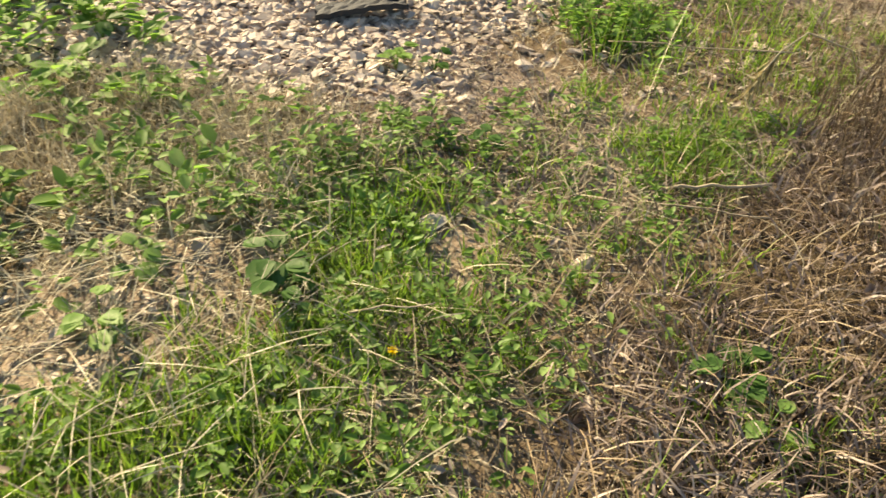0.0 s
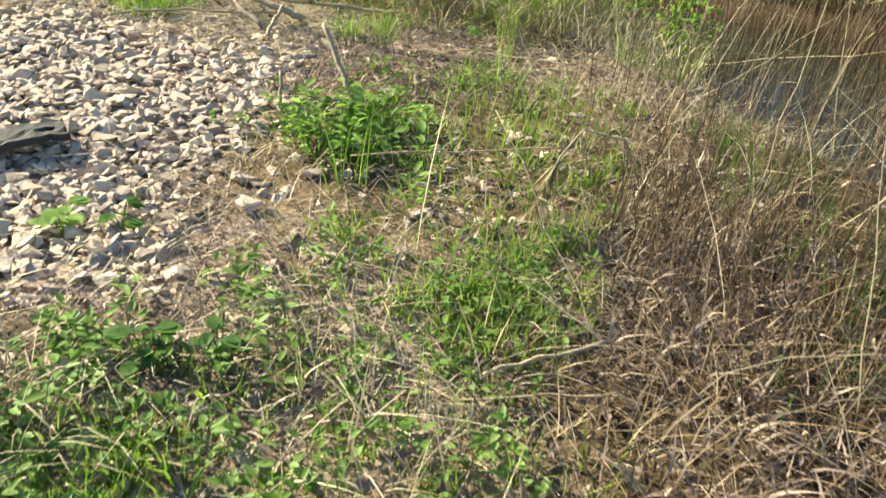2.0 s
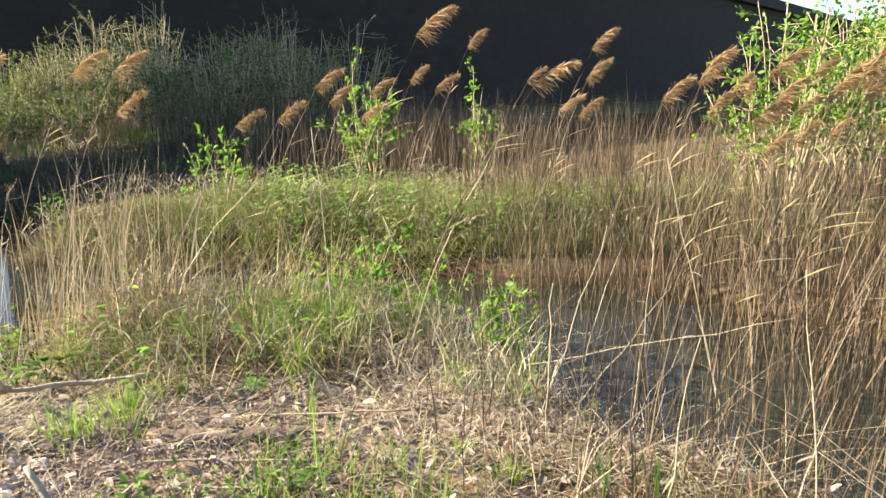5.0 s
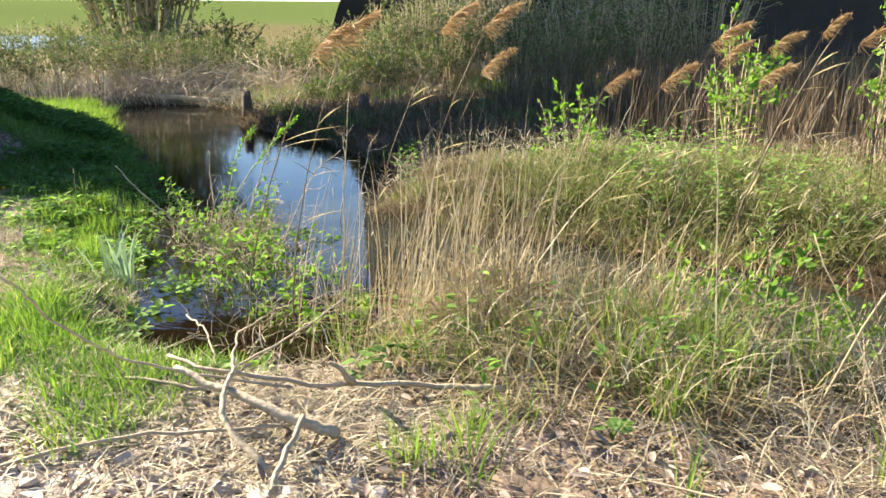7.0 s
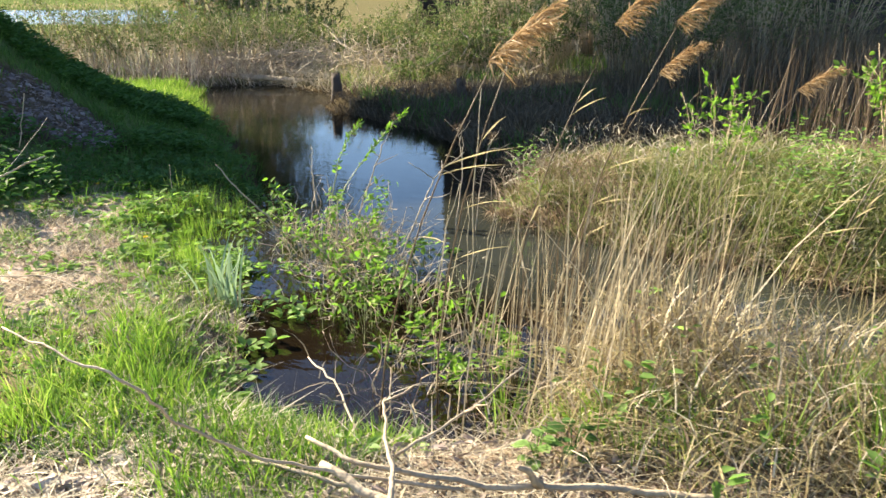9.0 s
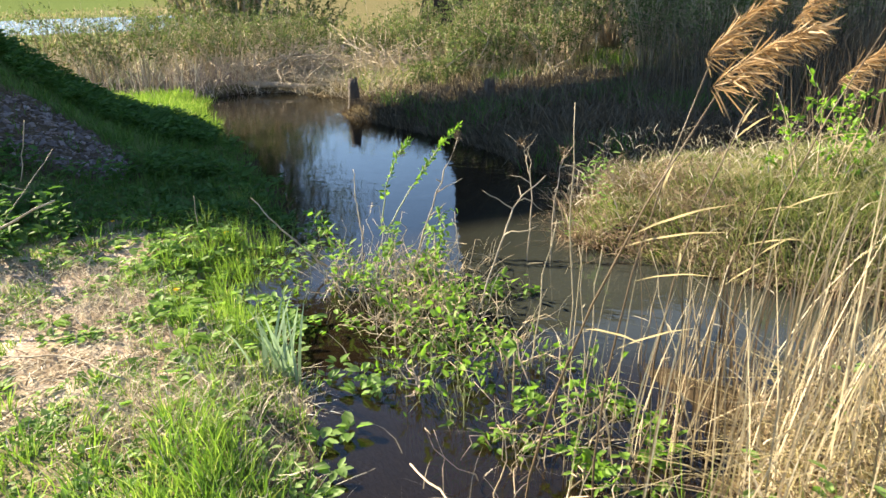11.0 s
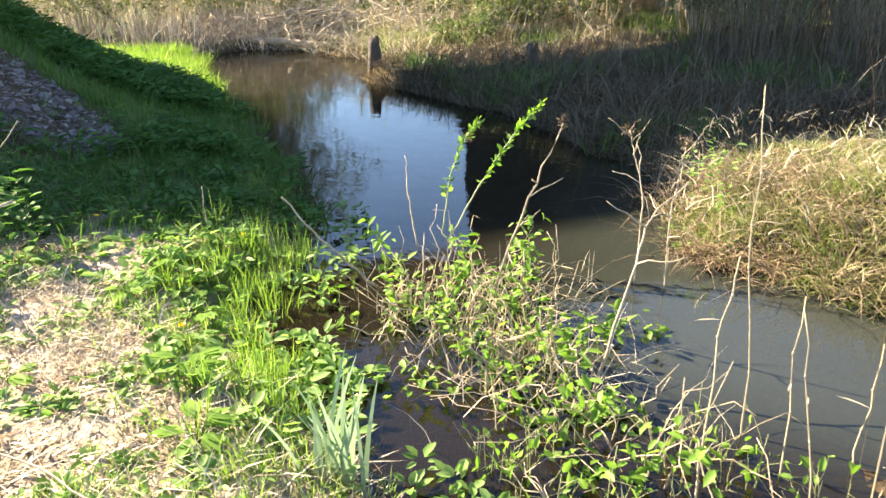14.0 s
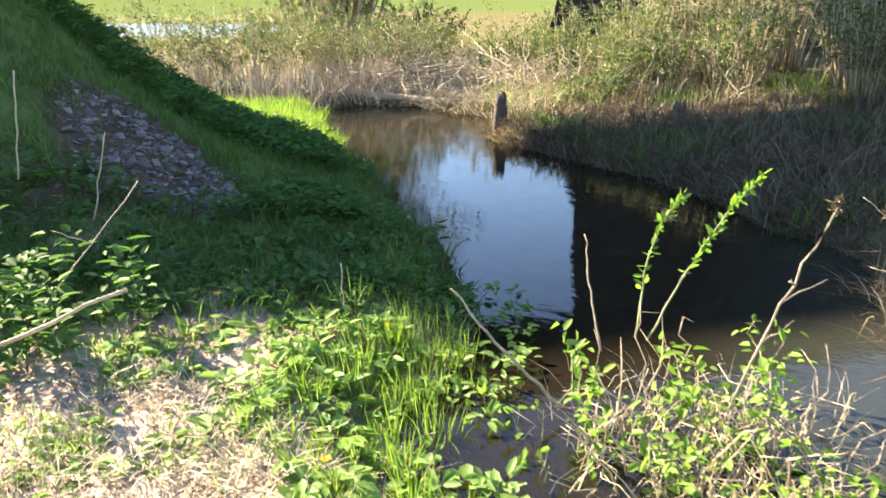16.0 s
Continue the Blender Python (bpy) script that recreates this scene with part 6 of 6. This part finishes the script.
# ---- sticks on the gravel ----
for pts, r0, r1, tw, lab in (
    ([(-2.62, 2.68, 0.22), (-2.36, 2.62, 0.22), (-2.01, 2.82, 0.13), (-1.66, 3.03, 0.10), (-1.34, 3.10, 0.10)], 0.009, 0.017, 1, "long bare pale stick lying on the gravel"),
    ([(-2.46, 2.53, 0.26), (-2.2, 2.49, 0.23), (-1.9, 2.47, 0.18), (-1.79, 2.53, 0.12)], 0.016, 0.030, 0, "thick barked branch piece lying on the gravel"),
    ([(-1.88, 2.24, 0.13), (-2.13, 2.34, 0.22), (-2.2, 2.47, 0.26), (-2.28, 2.63, 0.23), (-2.45, 2.88, 0.2), (-2.54, 3.05, 0.19)], 0.017, 0.005, 1, "crooked forked stick standing out of the pile"),
    ([(-2.33, 2.74, 0.2), (-2.2, 2.917, 0.264), (-2.06, 3.14, 0.38)], 0.007, 0.004, 1, "curved yellowish twig of the stick pile"),
    ([(-1.83, 2.14, 0.10), (-1.89, 2.48, 0.20)], 0.016, 0.013, 0, "short pale broken stick in the pile"),
    ([(-2.71, 1.97, 0.12), (-2.43, 2.26, 0.14), (-1.95, 2.5, 0.14)], 0.010, 0.008, 0, "thin pale stick lying on the gravel"),
    ([(-3.0, 2.02, 0.80), (-2.72, 1.96, 0.81), (-2.58, 1.99, 0.78), (-2.55, 2.04, 0.70), (-2.59, 2.17, 0.54), (-2.55, 2.38, 0.34), (-2.41, 2.51, 0.26), (-2.1, 2.75, 0.14)], 0.003, 0.008, 0, "arched grey branch rising from the pile"),
    ([(-3.15, 2.55, 0.1), (-2.8, 2.6, 0.13), (-2.4, 2.62, 0.14)], 0.008, 0.010, 0, "thin stick lying in the pile"),
    ([(-3.05, 2.3, 0.07), (-2.6, 2.45, 0.08), (-2.2, 2.4, 0.08)], 0.006, 0.008, 0, "thin stick lying on the gravel"),
    ([(-3.2, 3.5, 0.0), (-2.85, 3.2, 0.1), (-2.6, 2.95, 0.1)], 0.005, 0.006, 1, "twig leaning from the bank to the gravel"),
    ([(-2.2, 2.3, 0.06), (-2.1, 2.75, 0.10)], 0.007, 0.006, 0, "short twig lying across the pile"),
    ([(-1.65, 2.37, 0.05), (-1.51, 2.16, 0.06)], 0.018, 0.016, 0, "short weathered piece of wood"),
    ([(-0.05, 0.04, 0.05), (0.24, 0.25, 0.10)], 0.008, 0.007, 0, "straight pale cane lying on straw"),
    ([(-0.83, 0.97, 0.12), (-0.4, 1.15, 0.16), (-0.064, 1.279, 0.2)], 0.004, 0.005, 0, "thin arched dead cane above the weeds"),
    ([(-0.1, -0.05, 0.02), (0.3, 0.1, 0.06)], 0.004, 0.004, 0, "thin dead cane lying on straw"),
    ([(-1.08, 1.6, 0.02), (-1.2, 1.72, 0.18), (-1.33, 1.81, 0.34)], 0.024, 0.014, 0, "curved brown broken branch stub"),
    ([(-1.32, 1.34, 0.03), (-1.36, 1.43, 0.22)], 0.012, 0.009, 0, "short pale broken stub"),
    ([(-1.6, 2.15, 0.05), (-1.1, 2.3, 0.10), (-0.5, 2.25, 0.09)], 0.005, 0.007, 1, "thin dead twig in the litter"),
    ([(-0.9, 2.75, 0.05), (-0.2, 2.6, 0.12)], 0.005, 0.006, 0, "thin pale twig in the litter"),
    ([(-0.45, -1.15, 0.0), (-0.25, -1.0, 0.06)], 0.004, 0.003, 0, "thin twig beside a burnt plant"),
    ([(-6.7, 3.45, 0.05), (-6.2, 3.85, 0.3), (-5.70, 4.21, 0.56)], 0.013, 0.008, 0, "bare broken branch sticking up from the bank"),
    ([(-6.75, 4.35, 0.0), (-6.684, 4.53, 0.218), (-6.649, 4.987, 0.635)], 0.006, 0.003, 1, "thin reddish shoot on the bank"),
    ([(-7.72, 5.05, 0.5), (-7.8, 5.167, 1.05)], 0.007, 0.006, 0, "thin dead stalk on the shaded bank"),
    ([(-7.35, 5.2, 0.3), (-7.3, 5.3, 0.75)], 0.006, 0.005, 0, "thin dead stalk on the shaded bank"),
    ([(-5.85, 5.4, 0.0), (-5.9, 5.45, 0.25)], 0.004, 0.003, 0, "thin bare twig beside the water"),
    ([(-5.5, 3.35, 0.05), (-4.9, 3.5, 0.12), (-4.5, 3.45, 0.1)], 0.004, 0.005, 0, "thin grey twig lying in the grass"),
):
    stem("stick", pts, r0 * 0.75, r1 * 0.75, BRANCH, lab, "stick", tw, "sticks and stubs lying about")

# white tangle of dry roots at the water edge
roots = thing("root_tangle", pose(-3.5, 4.17, -0.14), "bleached dry root tangle in shallow water", "roots")
for _ in range(9):
    a = rng.uniform(1.6, 5.2)
    e = np.array((math.cos(a) * rng.uniform(0.1, 0.26), math.sin(a) * rng.uniform(0.08, 0.2), rng.uniform(0.02, 0.09)))
    part("root", tri_mesh("root", *tube(wiggle((0, 0, 0.04), e, 5, 0.03), 0.0035, 0.0015, 5), BRANCH), roots)

# plumed dead reed bent over the weeds
bent = thing("bent_reed", pose(0.01, 1.064, 0.03), "bent dead reed with hanging pale plume", "reed")
arc = np.array([(0.25, 0.35, 0.0), (0.15, 0.2, 0.25), (0.0, 0.0, 0.34), (-0.05, -0.13, 0.28), (-0.08, -0.22, 0.18)])
part("stalk", tri_mesh("stalk", *tube(arc, 0.005, 0.003, 5), STRAW), bent)
n = 120
s = rand(n, 0, 1)
root = arc[3] + (arc[4] - arc[3]) * s[:, None] * 1.3
part("plume", tri_mesh("plume", *leaf_cards(root, np.stack([rng.normal(-0.1, 0.25, n), rng.normal(-0.35, 0.25, n), -0.8 + 0 * s], -1), rng.normal(0, 1, (n, 3)), rand(n, 0.05, 0.12), 0.006 + 0 * s), TAN), bent)

# ---- plank on the gravel ----
bm = bmesh.new()
bmesh.ops.create_grid(bm, x_segments=14, y_segments=5, size=0.5)
for v in bm.verts:
    x, y = v.co.x, v.co.y
    v.co = Vector((x * 0.47 * (1 + 0.04 * math.sin(y * 9)), y * 0.13 * (1 - 0.12 * (x > 0.35)) + 0.006 * math.sin(x * 7), 0.012 * math.sin(x * 4 + 1) + 0.003 * rng.normal()))
bmesh.ops.delete(bm, geom=[f for f in bm.faces if f.calc_center_median().x > 0.155 and f.calc_center_median().x < 0.20 and abs(f.calc_center_median().y) < 0.02], context="FACES")
ext = bmesh.ops.extrude_face_region(bm, geom=bm.faces[:])
for g in ext["geom"]:
    if isinstance(g, bmesh.types.BMVert):
        g.co.z -= 0.03
bmesh.ops.recalc_face_normals(bm, faces=bm.faces[:])
me = bpy.data.meshes.new("plank")
bm.to_mesh(me)
bm.free()
me.materials.append(PLASTIC)
tagged(part("plank", me, at=pose(-2.04, 0.52, float(land(-2.04, 0.52)) + 0.075, 3, -4, 50)), "warped dark grey plank with a hole on the gravel", "plank")

# ---- rotten log, stumps and the log beyond the pond ----


def log(name, a, b, r0, r1, mat, label, category, wob=0.25):
    line = wiggle(a, b, 9, 0.02)
    v, t = tube(line, r0, r1, 9)
    o = line[0].copy()
    v = v - o
    v[:-2] += rng.normal(0, r0 * wob * 0.35, (len(v) - 2, 3))
    top = thing(name, pose(*o), label, category)
    part("trunk", tri_mesh("trunk", v, t, mat), top)
    return top


log("log", (-1.22, 2.52, 0.05), (-0.62, 2.52, 0.045), 0.05, 0.042, DARKWOOD, "short rotten dark log half buried in litter", "log", 0.5)
log("log", (-12.2, 12.95, 0.02), (-9.6, 13.25, -0.03), 0.06, 0.045, BRANCH, "weathered grey-brown log lying along the far shore", "log")


def stump(x, y, h, r, label):
    base = float(land(x, y)) - 0.25
    line = np.array([(0, 0, 0), (0.01, 0, 0.1), (0.0, 0.02, 0.25), (0.02, 0.01, 0.25 + h * 0.5), (0.0, 0, 0.25 + h)])
    v, t = tube(line, r * 1.25, r * 0.8, 11)
    v[:-2] += rng.normal(0, r * 0.12, (len(v) - 2, 3))
    v[-2 - 11:-2, 2] += rng.uniform(-0.5, 0.5, 11) * r * 1.4
    top = thing("stump", pose(x, y, base), label, "stump", "rotten posts beside the pond")
    post = part("post", tri_mesh("post", v, t, OLDPOST), top)
    for _ in range(4):
        a = rng.uniform(0, 6.28)
        p = np.array((math.cos(a) * r * 0.6, math.sin(a) * r * 0.6, 0.25 + h * 0.8))
        part("splinter", tri_mesh("splinter", *tube(np.array([p, p + (0.005, 0, h * 0.15), p + (0.01, 0, h * 0.35)]), r * 0.3, r * 0.05, 5), OLDPOST), post)


stump(-8.1, 11.28, 0.36, 0.09, "rotten dark wooden post standing at the tip of the reed bank")
stump(-5.9, 11.25, 0.36, 0.085, "rotten dark stump among dead reeds")
stump(-7.55, 11.8, 0.1, 0.08, "low rotten stump among dead reeds")

rods = []
for _ in range(620):
    c = np.array((rng.normal(-10.9, 1.8), 0, 0.0))
    c[1] = 14.0 + 0.12 * (c[0] + 10.8) + rng.normal(0, 0.45)
    c[2] = float(land(c[0], c[1])) + abs(rng.normal(0.0, 0.28))
    a = rng.uniform(0, 3.14)
    d = np.array((math.cos(a), math.sin(a) * 0.6, rng.uniform(-0.1, 0.75))) * rng.uniform(0.15, 0.75)
    thick = rng.uniform(0.005, 0.015)
    rods.append(tube(wiggle(c - d, c + d, 5, 0.09), thick, thick * 0.4, 4))
brush = tagged(new("brush_pile", tri_mesh("brush_pile", *joined(rods), BRANCH)), "heap of bleached dead brushwood on the far shore", "brushwood", kind="stuff")

# ---- small plants ----


def broadleaf(foot, n, size, mat, label, rise=0.08, width=0.7):
    x, y = foot
    top = thing("weed_plant", pose(x, y, float(land(x, y))), label, "weed", "broad-leaved weeds")
    for k in range(n):
        a = 2.4 * k + rng.uniform(-0.4, 0.4)
        up = rise * rng.uniform(0.3, 1.3)
        p0, p1 = np.array((0.0, 0, 0)), np.array((math.cos(a) * size * 0.4, math.sin(a) * size * 0.4, up))
        L = size * rng.uniform(0.7, 1.2)
        v1, t1 = tube(np.array([p0, (p0 + p1) / 2 + (0, 0, 0.01), p1]), 0.0025, 0.002, 4)
        w = np.array((math.cos(a), math.sin(a), rng.uniform(-0.25, 0.35)))
        v2, t2 = leaf_cards(p1[None], w[None], np.array([(0, 0, 1.0)]), np.array([L]), np.array([L * width]), 0.12)
        # round the leaf off with two more cards
        v3, t3 = leaf_cards((p1 + w * L * 0.05)[None], (w + (0.35 * -math.sin(a), 0.35 * math.cos(a), 0))[None], np.array([(0, 0, 1.0)]), np.array([L * 0.8]), np.array([L * width * 0.8]), 0.12)
        v4, t4 = leaf_cards((p1 + w * L * 0.05)[None], (w - (0.35 * -math.sin(a), 0.35 * math.cos(a), 0))[None], np.array([(0, 0, 1.0)]), np.array([L * 0.8]), np.array([L * width * 0.8]), 0.12)
        part("leaf", tri_mesh("leaf", *joined([(v1, t1), (v2, t2), (v3 + (0, 0, 0.002), t3), (v4 - (0, 0, 0.002), t4)]), mat), top)
    return top


for x, y, n, s, mat in ((-0.78, -1.14, 6, 0.10, NETTLE), (-0.68, -1.2, 4, 0.08, NETTLE), (0.48, -0.6, 8, 0.09, NETTLE), (0.62, -0.72, 6, 0.08, WEED), (-0.97, -1.62, 9, 0.09, WEED), (-1.1, -1.4, 7, 0.08, WEED),
                        (-2.49, -0.85, 9, 0.12, WEED), (-2.2, -0.7, 8, 0.10, WEED), (-2.75, -0.55, 7, 0.11, NETTLE), (-1.5, 0.2, 7, 0.08, WEED), (-1.35, 0.3, 6, 0.07, NETTLE), (-0.9, -0.2, 7, 0.07, NETTLE), (-0.75, -0.1, 6, 0.07, NETTLE),
                        (-5.76, 5.0, 8, 0.10, SPRING), (-5.45, 4.9, 9, 0.10, SPRING), (-5.3, 4.7, 7, 0.09, SPRING), (-5.1, 4.45, 8, 0.10, WEED), (-5.6, 4.6, 7, 0.08, SPRING), (-6.3, 4.6, 8, 0.09, WEED), (-6.6, 4.2, 8, 0.10, WEED), (-4.9, 4.2, 7, 0.10, SPRING),
                        (-6.9, 4.75, 9, 0.12, WEED), (-7.2, 4.95, 9, 0.12, NETTLE), (-6.2, 4.95, 7, 0.10, WEED), (-4.6, 3.9, 8, 0.10, SPRING), (-5.5, 3.9, 7, 0.09, SPRING), (-1.9, 3.25, 10, 0.07, NETTLE), (-2.0, 3.15, 8, 0.06, WEED), (-0.9, 3.0, 7, 0.06, WEED),
                        (-3.05, 4.15, 9, 0.07, SPRING), (-2.85, 4.0, 8, 0.07, SPRING), (-3.3, 4.05, 8, 0.07, SPRING), (-2.6, 4.0, 8, 0.07, SPRING), (-3.7, 4.6, 8, 0.07, SPRING), (-3.45, 4.75, 7, 0.06, SPRING)):
    broadleaf((x, y), n, s, mat, "broad-leaved green weed growing in the bank" if y > 1 else "broad-leaved green weed among straw and stones", 0.10 if y < 3.9 or x > -5 else 0.05, 0.45 if y > 3.5 else 0.7)

# upright leafy water plants by the near pool
for x, y, h in ((-3.35, 4.25, 0.36), (-3.2, 4.5, 0.34), (-2.95, 4.25, 0.3), (-3.55, 4.45, 0.3), (-3.75, 4.3, 0.34), (-2.7, 4.15, 0.3), (-3.9, 4.75, 0.25), (-4.7, 4.95, 0.22), (-5.0, 5.2, 0.2), (-3.85, 4.95, 0.16), (-3.6, 4.75, 0.26), (-3.62, 4.35, 0.4), (-3.5, 4.15, 0.36), (-3.1, 4.75, 0.34), (-3.0, 4.6, 0.36), (-2.75, 4.5, 0.3), (-3.25, 4.05, 0.42), (-3.3, 4.12, 0.36), (-3.82, 4.68, 0.22), (-3.9, 4.85, 0.3), (-4.0, 5.0, 0.34), (-4.15, 5.1, 0.3), (-4.05, 5.35, 0.36), (-3.85, 5.2, 0.34), (-4.35, 5.3, 0.26), (-4.78, 5.14, 0.16), (-3.75, 4.95, 0.28)):
    top = bush("water_plant", (x, y), 0.75 * h + 0.1 + max(0.0, WATER_Z - float(land(x, y))), 0.11, 6, 34, 0.042, SPRING, "leafy bright green plant standing in shallow water", "water plant", "water plants", bark=GREENSTEM, low=0.45, width=0.5)

for x, y, h in ((-3.25, 4.03, 0.78), (-3.36, 4.2, 0.5), (-3.72, 4.36, 0.42), (-3.05, 4.3, 0.45)):
    bush("leafy_shoot", (x, y), h, 0.07, 4, 42, 0.058, WEED, "tall leafy shoot standing at the pool's edge", "shoot", "leafy shoots by the pool", bark=GREENSTEM, low=0.35, width=0.6)

iris = thing("iris_tuft", pose(-4.2, 4.07, -0.18), "grey-green sword-leaved iris tuft at the water edge", "iris")
for k in range(22):
    a = rng.uniform(0, 6.28)
    p = np.array([(rng.normal(0, 0.06), rng.normal(0, 0.05), 0.0)])
    part("leaf", tri_mesh("leaf", *blades(p, np.array([rng.uniform(0.26, 0.5)]), np.array([rng.uniform(0.016, 0.028)]), np.array([rng.uniform(0.05, 0.5)]), np.array([a]), 4, 0.2, np.array([rng.normal(0.4, 0.5)])), IRIS), iris)


def dandelion(x, y, h=0.07):
    z = float(land(x, y))
    top = thing("dandelion", pose(x, y, z), "yellow dandelion flower in the grass", "flower", "dandelions")
    part("stalk", tri_mesh("stalk", *tube(np.array([(0, 0, 0), (0.004, 0, h * 0.5), (0.0, 0.004, h)]), 0.002, 0.002, 5), GREENSTEM), top)
    n = 46
    a = rand(n, 0, 6.28)
    part("bloom", tri_mesh("bloom", *leaf_cards(np.tile((0.0, 0.004, h), (n, 1)), np.stack([np.cos(a), np.sin(a), rand(n, 0.05, 0.9)], -1), np.tile((0, 0, 1.0), (n, 1)), rand(n, 0.014, 0.021), 0.005 + 0 * a), PETAL), top)


for x, y in ((-0.26, -1.17), (-5.18, 4.46), (-5.62, 5.42), (-6.4, 5.15), (-5.9, 3.6)):
    dandelion(x, y)

dead = thing("dead_leaf", pose(-0.13, -1.51, float(land(-0.13, -1.51)) + 0.03), "curled brown dead leaf on the grass", "leaf")
part("blade", tri_mesh("blade", *leaf_cards(np.array([(0.0, 0, 0), (0.005, 0, 0.004)]), np.array([(0.3, 1, 0.15), (0.6, 0.8, 0.3)]), np.array([(0, 0.2, 1.0), (0.5, 0, 1)]), np.array([0.09, 0.07]), np.array([0.06, 0.05]), 0.35), DEADLEAF), dead)
burnt = thing("burnt_plant", pose(-0.17, -1.05, float(land(-0.17, -1.05))), "fine dark dead plant on the ground", "plant")
tw = [tube(wiggle((rng.normal(0, 0.05), rng.normal(0, 0.05), 0), (rng.normal(0, 0.14), rng.normal(0, 0.12), rng.uniform(0.03, 0.12)), 4, 0.02), 0.002, 0.001, 3) for _ in range(110)]
part("tuft", tri_mesh("tuft", *joined(tw), DARKWOOD), burnt)

# ---- larger stones, and the single stones of the gravel ----
stone_meshes = [tri_mesh("stone", v, t, STONE, True) for v, t in STONES]
for k, (x, y, s) in enumerate(((-0.85, 0.47, 0.13), (-0.62, -0.6, 0.13), (-0.45, 0.1, 0.11), (-0.35, -0.35, 0.10), (-0.95, 0.9, 0.11), (-0.2, -1.3, 0.09), (-1.15, 0.25, 0.12), (-0.75, 0.15, 0.10), (-1.05, 0.6, 0.12), (-0.5, -0.85, 0.1))):
    ob = part("stone", stone_meshes[k], at=pose(x, y, float(land(x, y)) + s * 0.1, rng.uniform(-15, 15), rng.uniform(-15, 15), rng.uniform(0, 360)) @ Matrix.Diagonal((s, s, s, 1)))
    tagged(ob, "grey angular stone lying among weeds", "stone", "stones among the weeds")
bed = tagged(part("gravel_bed", None, at=pose(0, 0, 0)), "bed of loose broken stones beside the plank", "gravel", kind="structure")
for i in keep_ix:
    s = float(gs[i])
    part("stone", stone_meshes[rng.integers(len(stone_meshes))], bed, at=pose(gp[i, 0], gp[i, 1], gp[i, 2] + s * 0.15, rng.uniform(-28, 28), rng.uniform(-28, 28), rng.uniform(0, 360)) @ Matrix.Diagonal((s, s, s, 1)))
